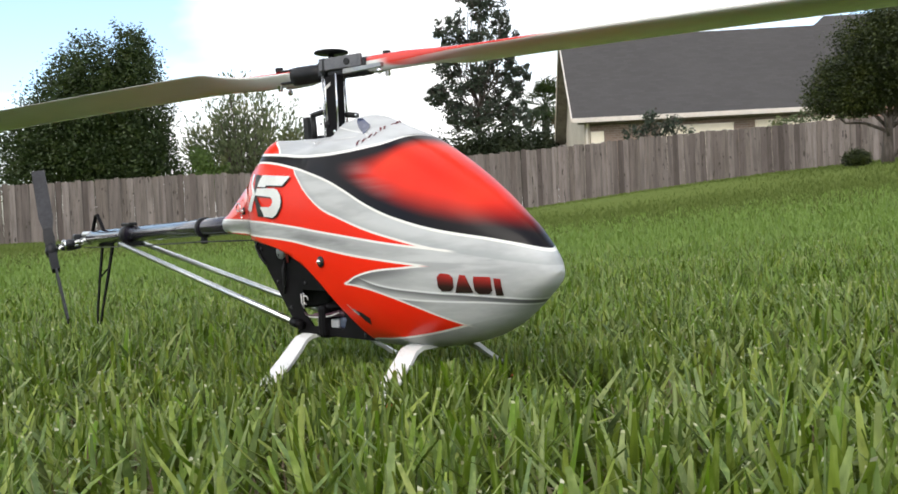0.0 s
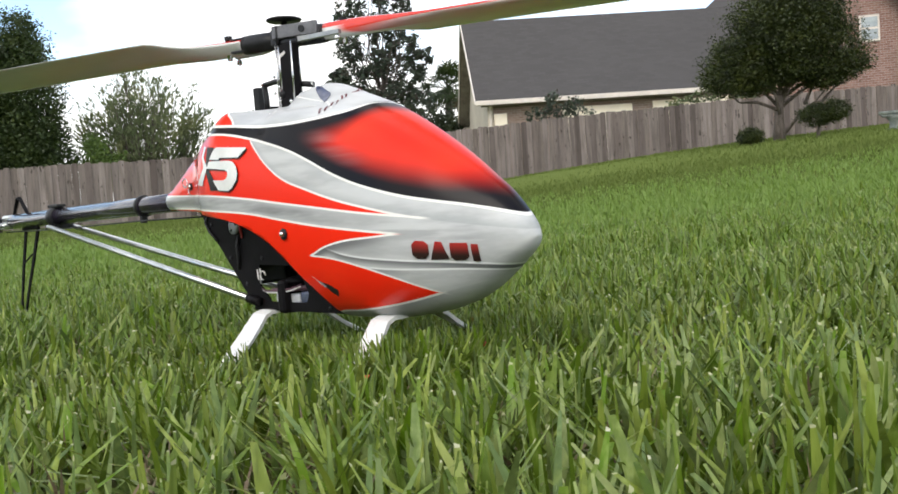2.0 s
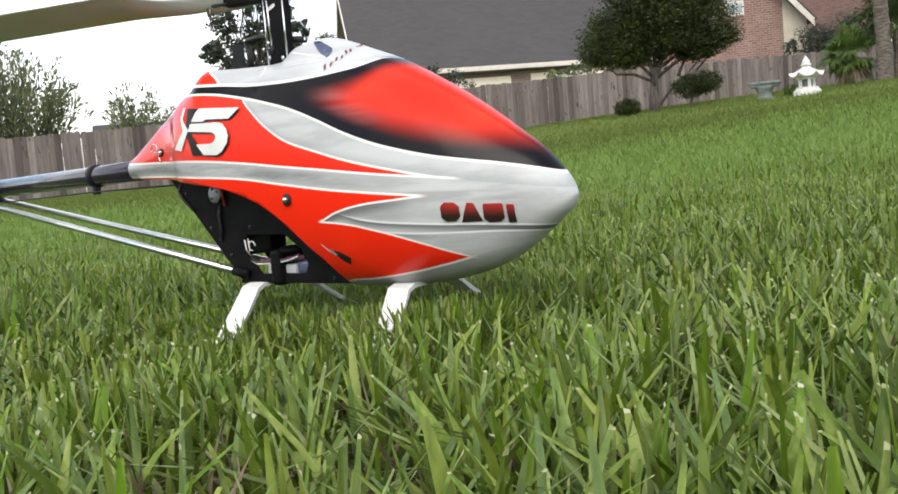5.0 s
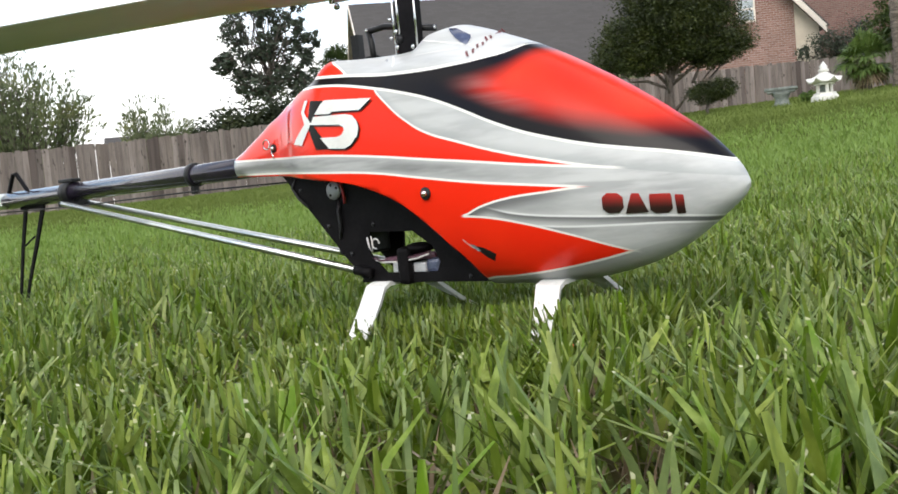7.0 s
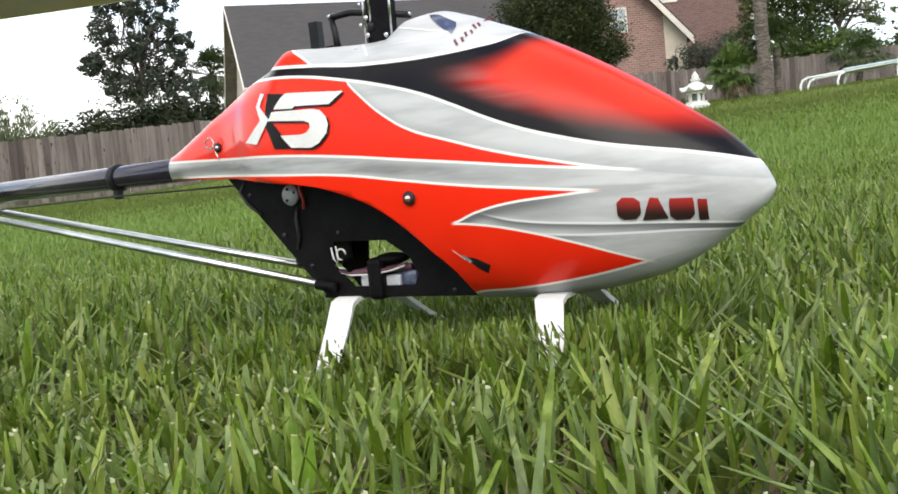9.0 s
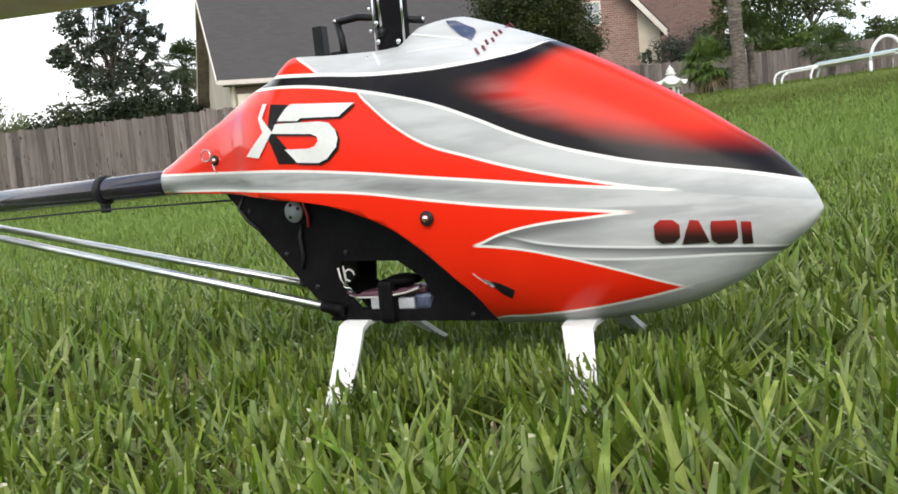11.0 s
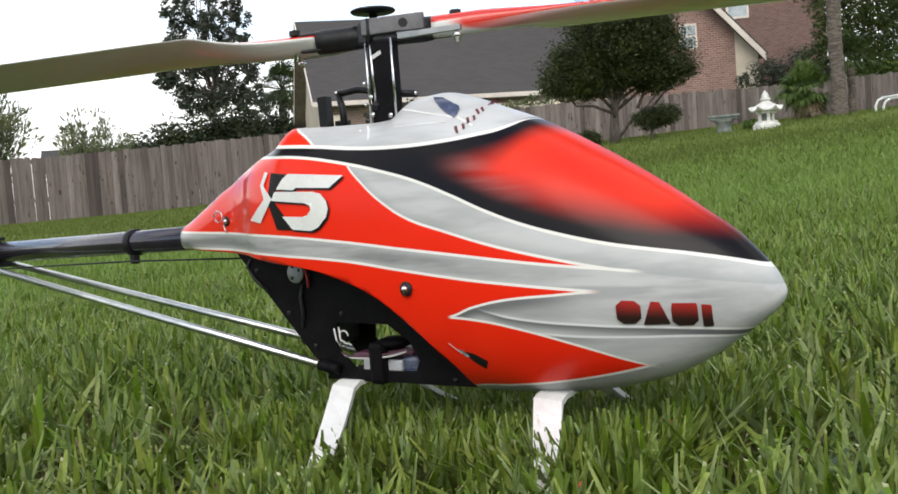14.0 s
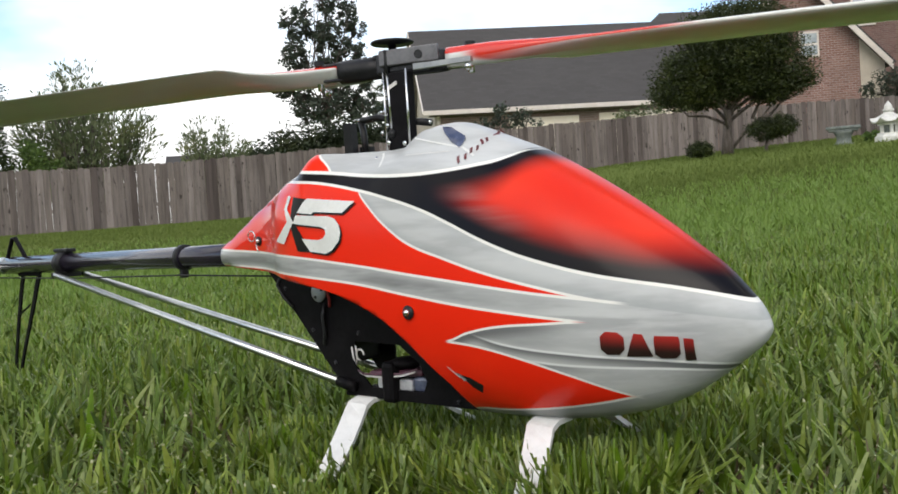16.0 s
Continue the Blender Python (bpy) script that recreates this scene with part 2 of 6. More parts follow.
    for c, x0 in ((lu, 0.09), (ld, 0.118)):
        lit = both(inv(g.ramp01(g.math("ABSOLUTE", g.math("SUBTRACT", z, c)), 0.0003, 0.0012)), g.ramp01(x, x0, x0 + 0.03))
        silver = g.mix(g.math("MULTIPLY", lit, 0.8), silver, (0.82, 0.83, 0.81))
    d8 = g.math("SUBTRACT", l8, z)
    dark8 = both(inv(a8), inv(g.ramp01(d8, 0.0, 0.016)), inv(g.ramp01(x, 0.15, 0.25)))
    silver = g.mix(g.math("MULTIPLY", dark8, 0.5), silver, (0.18, 0.18, 0.18))
    d3 = g.math("SUBTRACT", z, l3)
    dark3 = both(a3, inv(a2), inv(g.ramp01(d3, 0.0, 0.009)))
    silver = g.mix(g.math("MULTIPLY", dark3, 0.4), silver, (0.3, 0.32, 0.32))

    d2 = g.math("SUBTRACT", z, l2)
    wob = g.math("MULTIPLY", g.math("SUBTRACT", blot, 0.5), 0.012)
    glow = g.ramp01(g.math("ADD", d2, wob), 0.006, 0.031)
    glow = both(glow, g.ramp01(g.math("ADD", x, g.math("MULTIPLY", d2, 0.5)), 0.064, 0.108), inv(g.ramp01(x, 0.25, 0.265)))
    lt = line([(-0.2, 0.259), (-0.034, 0.2455), (0.043, 0.2388), (0.068, 0.2393), (0.093, 0.2418), (0.107, 0.2452), (0.13, 0.262), (0.16, 0.275), (0.268, 0.285)])
    d1 = g.math("SUBTRACT", lt, z)
    glow = both(glow, g.ramp01(g.math("ADD", d1, g.math("MULTIPLY", wob, 0.6)), 0.007, 0.031))
    screen_col = g.mix(glow, (0.004, 0.003, 0.004), g.mix(g.ramp01(blot, 0.35, 0.7), (0.72, 0.026, 0.011), (0.88, 0.05, 0.018)))
    # pale grey reflection painted into the screen colour along the glow's edge
    painted_sheen = both(g.math("MULTIPLY", g.math("MULTIPLY", glow, inv(glow)), 4.0), inv(g.ramp01(x, 0.105, 0.15)), inv(g.ramp01(d2, 0.022, 0.034)), g.ramp01(smear, 0.3, 0.6))
    screen_col = g.mix(g.math("MULTIPLY", painted_sheen, 0.2), screen_col, (0.36, 0.31, 0.3))
    red_col = g.mix(g.ramp01(blot, 0.4, 0.7), (0.86, 0.024, 0.006), (0.93, 0.031, 0.007))

    col = g.mix(red, silver, red_col)
    col = g.mix(screen, col, screen_col)
    pins = [pin(l1, -1, 0.111, 0.0012), pin(l2, half=0.001), pin(l3, -0.004, 0.182, 0.0009), pin(l4, -1, 0.19, 0.0009), pin(l5, -1, 0.165, 0.0009),
            pin(l6, 0.0715, 0.165), pin(l7, 0.0715, 0.19), pin(l8, 0.064, 0.19, 0.0008)]
    white = pins[0]
    for p in pins[1:]:
        white = g.math("MAXIMUM", white, p)
    rim = both(inv(g.ramp01(g.math("ABSOLUTE", g.math("SUBTRACT", slant, -0.0355)), 0.0008, 0.0014)), a1)
    white = g.math("MAXIMUM", white, rim)
    col = g.mix(white, col, (0.86, 0.84, 0.78))
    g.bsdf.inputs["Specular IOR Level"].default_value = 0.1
    # clear coat strengthened by position so the tail mirrors more sky
    rear_coat = g.math("MULTIPLY_ADD", inv(g.ramp01(x, -0.13, -0.04)), 0.75, 0.2)
    return g.surface(col, 0.36, 0.0, rear_coat, g.math("MULTIPLY_ADD", rear_coat, -0.14, 0.19))


def blade_paint():
    """White lacquered blade with a red root that runs out along the front edge."""
    g = Graph("blade_paint")
    sep = g.n.new("ShaderNodeSeparateXYZ")
    g.l.new(g.tc.outputs["Object"], sep.inputs[0])
    s, c = sep.outputs["X"], sep.outputs["Y"]
    n = g.noise(14, 3, (0.4, 1, 1))
    edge = g.math("ADD", g.math("MULTIPLY", s, 0.16), -0.020)
    f = g.ramp01(g.math("SUBTRACT", edge, c), -0.0015, 0.0015)
    f = g.math("MULTIPLY", f, g.math("SUBTRACT", 1.0, g.ramp01(s, 0.19, 0.23)))
    top = g.n.new("ShaderNodeNewGeometry").outputs["Normal"]
    sz = g.n.new("ShaderNodeSeparateXYZ")
    g.l.new(top, sz.inputs[0])
    up = g.ramp01(sz.outputs["Z"], -0.35, -0.2)
    f = g.math("MULTIPLY", f, g.math("MAXIMUM", up, g.math("SUBTRACT", 1.0, g.ramp01(s, 0.05, 0.17))))
    root = g.math("MULTIPLY", g.math("SUBTRACT", 1.0, g.ramp01(s, 0.10, 0.125)), g.ramp01(sep.outputs["Z"], 0.0008, 0.002))
    f = g.math("MAXIMUM", f, root)
    base = g.mix(g.ramp01(n, 0.35, 0.7), (0.62, 0.62, 0.58), (0.72, 0.72, 0.68))
    col = g.mix(f, base, (0.66, 0.03, 0.014))
    return g.surface(col, 0.22, 0.0, 0.6, 0.05)


def brick_mat(name, a, b, mortar, bw=0.2, bh=0.075):
    g = Graph(name)
    br = g.n.new("ShaderNodeTexBrick")
    br.inputs["Scale"].default_value = 1.0
    br.inputs["Brick Width"].default_value, br.inputs["Row Height"].default_value = bw, bh
    br.inputs["Mortar Size"].default_value = 0.008
    br.inputs["Color1"].default_value, br.inputs["Color2"].default_value = (*a, 1), (*b, 1)
    br.inputs["Mortar"].default_value = (*mortar, 1)
    g.l.new(g.tc.outputs["UV"], br.inputs["Vector"])
    n = g.noise(0.9, 4)
    col = g.mix(g.math("MULTIPLY", g.ramp01(n, 0.35, 0.7), 0.4), br.outputs["Color"], (0.16, 0.11, 0.09))
    m = g.surface(col, 0.85)
    g.bump(br.outputs["Fac"], 0.4, -0.01)
    return m


def shingle_mat():
    g = Graph("roof_shingles")
    br = g.n.new("ShaderNodeTexBrick")
    br.inputs["Scale"].default_value = 1.0
    br.inputs["Brick Width"].default_value, br.inputs["Row Height"].default_value = 0.3, 0.14
    br.inputs["Mortar Size"].default_value = 0.006
    br.inputs["Color1"].default_value, br.inputs["Color2"].default_value = (0.068, 0.064, 0.062, 1), (0.078, 0.074, 0.072, 1)
    br.inputs["Mortar"].default_value = (0.066, 0.062, 0.060, 1)
    g.l.new(g.tc.outputs["UV"], br.inputs["Vector"])
    n = g.noise(0.5, 5)
    col = g.mix(g.math("MULTIPLY", g.ramp01(n, 0.3, 0.75), 0.3), br.outputs["Color"], (0.092, 0.087, 0.084))
    g.dull(0.15)
    return g.surface(col, 0.95)


def lawn_mat():
    """Soil and thatch close by, turning into mown turf where single blades no longer show."""
    g = Graph("lawn_ground")
    n1, n2, n3 = g.noise(0.35, 4), g.noise(9, 6), g.noise(70, 4)
    turf = g.mix(g.ramp01(n2, 0.3, 0.7), (0.115, 0.148, 0.04), (0.142, 0.175, 0.05))
    turf = g.mix(g.math("MULTIPLY", g.ramp01(n1, 0.35, 0.7), 0.4), turf, (0.13, 0.165, 0.054))
    soil = g.mix(g.ramp01(n3, 0.35, 0.65), (0.02, 0.018, 0.009), (0.07, 0.058, 0.034))
    sep = g.n.new("ShaderNodeSeparateXYZ")
    g.l.new(g.tc.outputs["Object"], sep.inputs[0])
    far = g.ramp01(sep.outputs["Y"], 4.0, 11.0)
    m = g.surface(g.mix(far, g.mix(0.6, turf, soil), turf), 1.0)
    g.dull(0.0)
    g.bump(n2, 0.6, 0.03)
    return m


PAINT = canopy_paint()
BLADE = blade_paint()
BLACK = plain("carbon_black", (0.004, 0.0035, 0.004), (0.009, 0.008, 0.009), 40, 0.55, spec=0.09)
BLACK_PLASTIC = plain("black_plastic", (0.008, 0.008, 0.009), (0.018, 0.018, 0.019), 60, 0.45, spec=0.28)
CHEEK_METAL = plain("grey_cheek_metal", (0.1, 0.098, 0.102), (0.16, 0.157, 0.162), 50, 0.4, 0.5)
ANODISED = plain("black_anodised", (0.02, 0.02, 0.023), (0.038, 0.038, 0.042), 50, 0.36, 0.3, spec=0.35)
BOOM = plain("boom_dark", (0.012, 0.008, 0.018), (0.026, 0.018, 0.034), 30, 0.24, 0.0, 0.6, spec=0.5)
STEEL = plain("polished_steel", (0.62, 0.62, 0.62), (0.75, 0.75, 0.74), 45, 0.22, 1.0)
ALU = plain("brushed_aluminium", (0.6, 0.62, 0.6), (0.78, 0.79, 0.76), 60, 0.3, 1.0, stretch=(1, 8, 8))
WHITE_PLASTIC = plain("white_plastic", (0.72, 0.72, 0.7), (0.82, 0.82, 0.8), 35, 0.4)
TAIL_PLASTIC = plain("tail_blade_plastic", (0.022, 0.022, 0.026), (0.04, 0.04, 0.045), 40, 0.5, spec=0.3)
EMBLEM_WHITE = plain("emblem_white", (0.74, 0.74, 0.7), (0.82, 0.82, 0.78), 60, 0.3, 0, 0.5)
EMBLEM_BLACK = plain("emblem_black", (0.005, 0.005, 0.005), (0.012, 0.008, 0.008), 60, 0.4, 0, 0.08, spec=0.15)
GLASS_BLUE = plain("tinted_window", (0.05, 0.06, 0.11), (0.16, 0.18, 0.26), 30, 0.12, 0, 0.8)
WIRE_RED = plain("wire_red", (0.3, 0.02, 0.02), (0.4, 0.04, 0.04), 90, 0.5)
WIRE_WHITE = plain("wire_white", (0.6, 0.58, 0.56), (0.75, 0.72, 0.7), 90, 0.5)
FOIL = plain("battery_wrap", (0.55, 0.56, 0.58), (0.7, 0.7, 0.72), 40, 0.35, 0.3)
PURPLE = plain("dark_wrap", (0.06, 0.02, 0.035), (0.11, 0.04, 0.06), 60, 0.4)


def word_paint():
    g = Graph("word_red_to_black")
    sep = g.n.new("ShaderNodeSeparateXYZ")
    g.l.new(g.tc.outputs["Object"], sep.inputs[0])
    f = g.ramp01(g.math("ADD", sep.outputs["Z"], g.math("MULTIPLY", sep.outputs["X"], 0.08)), 0.1395, 0.1535)
    n = g.noise(120, 2)
    return g.surface(g.mix(f, (0.02, 0.008, 0.008), g.mix(n, (0.42, 0.02, 0.02), (0.55, 0.03, 0.025))), 0.3, 0, 0.5)


WORD = word_paint()
MAROON = plain("maroon_ink", (0.09, 0.012, 0.015), (0.16, 0.02, 0.025), 90, 0.35)
GROUND = lawn_mat()
GRASS = varied("grass_blades", [(0.0507, 0.0889, 0.0058), (0.099, 0.1578, 0.0115), (0.1302, 0.1953, 0.0646), (0.1624, 0.2249, 0.0279), (0.0786, 0.1308, 0.0087), (0.2595, 0.3069, 0.0598), (0.1091, 0.204, 0.0077), (0.1159, 0.1795, 0.0154), (0.066, 0.1126, 0.0087), (0.197, 0.2484, 0.0356), (0.1828, 0.2494, 0.0916), (0.2436, 0.2869, 0.0974), (0.0745, 0.1178, 0.027)], 0.36, translucent=0.19, spec=0.25, vein=0.45)
CUT_TIP = varied("pale_cut_tips", [(0.28, 0.32, 0.13), (0.4, 0.4, 0.24), (0.25, 0.28, 0.1), (0.5, 0.5, 0.36)], 0.6)
GRASS_FAR = varied("lawn_blades", [(0.1476, 0.2333, 0.0351), (0.1944, 0.2916, 0.0623), (0.2358, 0.3327, 0.0909), (0.171, 0.2588, 0.0479)], 0.6, translucent=0.4, spec=0.25)
LAWN_FAR = varied("mown_lawn", [(0.108, 0.1444, 0.0299), (0.1263, 0.1645, 0.0417), (0.1406, 0.177, 0.0507), (0.1167, 0.1548, 0.036)], 0.85, translucent=0.3, spec=0.06)
DRY = varied("dry_thatch", [(0.1364, 0.096, 0.055), (0.248, 0.186, 0.121), (0.0992, 0.072, 0.0385), (0.186, 0.168, 0.0825), (0.279, 0.228, 0.165)], 0.8, translucent=0.2)
PICKET = varied("weathered_cedar", [(0.1386, 0.1118, 0.1016), (0.1941, 0.1634, 0.1503), (0.1526, 0.1247, 0.1105), (0.2588, 0.2194, 0.2033), (0.0832, 0.0645, 0.0592), (0.1848, 0.1548, 0.1432), (0.2218, 0.185, 0.1724)], 0.85, 4.0, 0.4, 0.02, per="object", stretch=(3, 3, 0.45))
RAIL = plain("fence_rail_wood", (0.12, 0.1, 0.085), (0.2, 0.18, 0.15), 3, 0.85, bump=0.3)
BRICK_TAN = brick_mat("tan_brick", (0.2, 0.135, 0.105), (0.28, 0.2, 0.16), (0.33, 0.29, 0.25))
BRICK_DARK = brick_mat("dark_red_brick", (0.125, 0.062, 0.05), (0.185, 0.1, 0.083), (0.2, 0.165, 0.15))
BRICK_RED = brick_mat("red_brick", (0.2, 0.098, 0.078), (0.3, 0.17, 0.14), (0.36, 0.31, 0.28))
SHINGLE = shingle_mat()
TRIM = plain("cream_trim", (0.60, 0.54, 0.48), (0.70, 0.64, 0.57), 1.2, 0.6)
SIDING = plain("tan_siding", (0.48, 0.42, 0.34), (0.56, 0.5, 0.41), 0.8, 0.8)
GARAGE = plain("cream_garage_door", (0.78, 0.69, 0.55), (0.84, 0.76, 0.62), 0.9, 0.55)
PANE = plain("window_glass", (0.3, 0.34, 0.36), (0.45, 0.5, 0.52), 1.0, 0.08)
BARK = plain("bark", (0.05, 0.04, 0.033), (0.12, 0.1, 0.085), 6, 0.9, bump=0.6, stretch=(3, 3, 0.6), depth=0.02)
BARK_PALM = plain("palm_bark", (0.07, 0.055, 0.045), (0.22, 0.185, 0.155), 9, 0.9, bump=0.8, stretch=(1, 1, 3), depth=0.03)
LEAF_DARK = varied("leaf_dark", [(0.027, 0.046, 0.013), (0.042, 0.068, 0.017), (0.033, 0.055, 0.014), (0.056, 0.082, 0.022)], 0.5, translucent=0.2, clump=2.0)
LEAF_OLIVE = varied("leaf_olive", [(0.0984, 0.1305, 0.0525), (0.1558, 0.189, 0.09), (0.123, 0.153, 0.0713), (0.2132, 0.243, 0.1275)], 0.6, translucent=0.3, clump=0.8)
LEAF_GREY = varied("leaf_grey_green", [(0.03, 0.05, 0.03), (0.055, 0.08, 0.05), (0.045, 0.05, 0.04), (0.085, 0.11, 0.075), (0.07, 0.05, 0.045)], 0.55, translucent=0.25)
LEAF_YARD = varied("leaf_yard_tree", [(0.012, 0.019, 0.004), (0.027, 0.039, 0.008), (0.056, 0.072, 0.016), (0.018, 0.028, 0.006)], 0.5, translucent=0.2, clump=2.6)
LEAF_HEDGE = varied("leaf_hedge", [(0.02, 0.03, 0.014), (0.036, 0.05, 0.024), (0.027, 0.04, 0.018), (0.055, 0.07, 0.034)], 0.55, translucent=0.2, clump=0.9)
LEAF_GREEN = varied("leaf_green", [(0.035, 0.06, 0.015), (0.064, 0.095, 0.024), (0.045, 0.072, 0.018), (0.09, 0.125, 0.035)], 0.55, translucent=0.25, clump=1.2)
LEAF_BRIGHT = varied("leaf_bright", [(0.0594, 0.103, 0.0198), (0.1069, 0.1716, 0.0347), (0.0832, 0.1373, 0.0297), (0.1426, 0.2059, 0.0495)], 0.5, translucent=0.3)
STONE = plain("pale_cast_stone", (0.55, 0.54, 0.5), (0.72, 0.71, 0.67), 14, 0.85, bump=0.4, depth=0.004)
STONE_GREY = plain("grey_green_stone", (0.1, 0.115, 0.105), (0.2, 0.22, 0.2), 9, 0.9, bump=0.4, depth=0.006)
TUBE_WHITE = plain("white_tube", (0.72, 0.74, 0.74), (0.82, 0.83, 0.82), 8, 0.4)
PALE_BLUE = plain("pale_blue_board", (0.38, 0.52, 0.58), (0.5, 0.63, 0.68), 5, 0.5)
FLOWER = plain("red_petal", (0.6, 0.06, 0.03), (0.75, 0.12, 0.05), 80, 0.6)
ARM_METAL = plain("dull_grey_metal", (0.3, 0.3, 0.3), (0.42, 0.42, 0.41), 30, 0.35, 0.7)
GREY_METAL = plain("grey_metal", (0.3, 0.31, 0.32), (0.42, 0.43, 0.44), 3, 0.5, 0.5)

# ---- mesh helpers ----


def part(name, bm, material, parent=None, label="", smooth_shade=False):
    """One mesh object from a bmesh, under a thing or under a part."""
    bmesh.ops.recalc_face_normals(bm, faces=bm.faces)
    me = bpy.data.meshes.new(name)
    bm.to_mesh(me)
    bm.free()
    if smooth_shade:
        me.shade_smooth()
    me.materials.append(material)
    ob = new(name, me)
    if parent is not None:
        ob.parent = parent
    if label:
        tagged(ob, label)
    return ob


def thing(name, m, label, category, group="", kind=""):
    ob = new(name)
    ob.empty_display_size = 0.05
    ob.matrix_world = m
    return tagged(ob, label, category, group, kind)


def box(bm, c, size, bevel=0.0, rot=None):
    m = Matrix.Translation(c) @ (rot.to_4x4() if rot else Matrix()) @ Matrix.Diagonal((*size, 1))
    r = bmesh.ops.create_cube(bm, size=1.0, matrix=m)
    if bevel:
        vs = set(r["verts"])
        es = [e for e in bm.edges if e.verts[0] in vs and e.verts[1] in vs]
        bmesh.ops.bevel(bm, geom=es, offset=bevel, segments=2, affect="EDGES", profile=0.5)
    return bm


def tube(bm, pts, r, seg=10, cap=True):
    """A round bar along points; r may be a list."""
    pts = [Vector(p) for p in pts]
    rs = r if isinstance(r, (list, tuple)) else [r] * len(pts)
    rings, ref = [], None
    for i, p in enumerate(pts):
        d = (pts[min(i + 1, len(pts) - 1)] - pts[max(i - 1, 0)]).normalized()
        if ref is None:
            ref = Vector((0, 0, 1)) if abs(d.z) < 0.9 else Vector((1, 0, 0))
        a = (ref - d * ref.dot(d)).normalized()
        ref, b = a, d.cross(a)
        rings.append([bm.verts.new(p + (a * math.cos(2 * math.pi * k / seg) + b * math.sin(2 * math.pi * k / seg)) * rs[i]) for k in range(seg)])
    for q, w in zip(rings, rings[1:]):
        for k in range(seg):
            bm.faces.new((q[k], q[(k + 1) % seg], w[(k + 1) % seg], w[k]))
    if cap:
        bm.faces.new(rings[0][::-1])
        bm.faces.new(rings[-1])
    return bm


def strap(bm, pts, width, thick, across):
    """A flat bar along points, width along the vector across."""
    pts = [Vector(p) for p in pts]
    turns = [Vector(a).normalized() for a in across] if isinstance(across, list) else [Vector(across).normalized()] * len(pts)
    ws = width if isinstance(width, (list, tuple)) else [width] * len(pts)
    rings = []
    for i, p in enumerate(pts):
        d = (pts[min(i + 1, len(pts) - 1)] - pts[max(i - 1, 0)]).normalized()
        n = d.cross(turns[i]).normalized() * thick / 2
        h = turns[i] * ws[i] / 2
        rings.append([bm.verts.new(p + q) for q in (h + n, h - n, -h - n, -h + n)])
    for q, w in zip(rings, rings[1:]):
        for k in range(4):
            bm.faces.new((q[k], q[(k + 1) % 4], w[(k + 1) % 4], w[k]))
    bm.faces.new(rings[0][::-1])
    bm.faces.new(rings[-1])
    return bm


def lathe(bm, profile, seg=24, m=None):
    """Turns (radius, height) pairs round z."""
    m = m or Matrix()
    rings = []
    for r, h in profile:
        rings.append([bm.verts.new(m @ Vector((r * math.cos(2 * math.pi * k / seg), r * math.sin(2 * math.pi * k / seg), h))) for k in range(seg)])
    for q, w in zip(rings, rings[1:]):
        for k in range(seg):
            bm.faces.new((q[k], q[(k + 1) % seg], w[(k + 1) % seg], w[k]))
    bm.faces.new(rings[0][::-1])
    bm.faces.new(rings[-1])
    return bm


def plate(bm, poly, at, thick, axis="y"):
    """A flat sheet cut to a polygon in x-z (axis y) or x-y (axis z)."""
    def place(a, b, s):
        return (a, at + s, b) if axis == "y" else (a, b, at + s)
    lo = [bm.verts.new(place(a, b, -thick / 2)) for a, b in poly]
    hi = [bm.verts.new(place(a, b, thick / 2)) for a, b in poly]
    bm.faces.new(lo[::-1])
    bm.faces.new(hi)
    n = len(poly)
    for k in range(n):
        bm.faces.new((lo[k], lo[(k + 1) % n], hi[(k + 1) % n], hi[k]))
    return bm


def ball(bm, c, r, seg=12, scale=(1, 1, 1)):
    bmesh.ops.create_uvsphere(bm, u_segments=seg, v_segments=seg // 2 + 2, radius=r, matrix=Matrix.Translation(c) @ Matrix.Diagonal((*scale, 1)))
    return bm


def smooth(xs, ys):
    """A monotone smooth curve through a few knots."""
    xs, ys = np.array(xs, float), np.array(ys, float)
    d = np.diff(ys) / np.diff(xs)
    m = np.zeros(len(xs))
    m[0], m[-1] = d[0], d[-1]
    for i in range(1, len(xs) - 1):
        m[i] = 0 if d[i - 1] * d[i] <= 0 else 2 * d[i - 1] * d[i] / (d[i - 1] + d[i])

    def f(x):
        x = min(max(x, xs[0]), xs[-1])
        i = min(int(np.searchsorted(xs, x, side="right")) - 1, len(xs) - 2)
        h = xs[i + 1] - xs[i]
        t = (x - xs[i]) / h
        return float((1 + 2 * t) * (1 - t) ** 2 * ys[i] + t * (1 - t) ** 2 * h * m[i] + t * t * (3 - 2 * t) * ys[i + 1] + t * t * (t - 1) * h * m[i + 1])
    return f


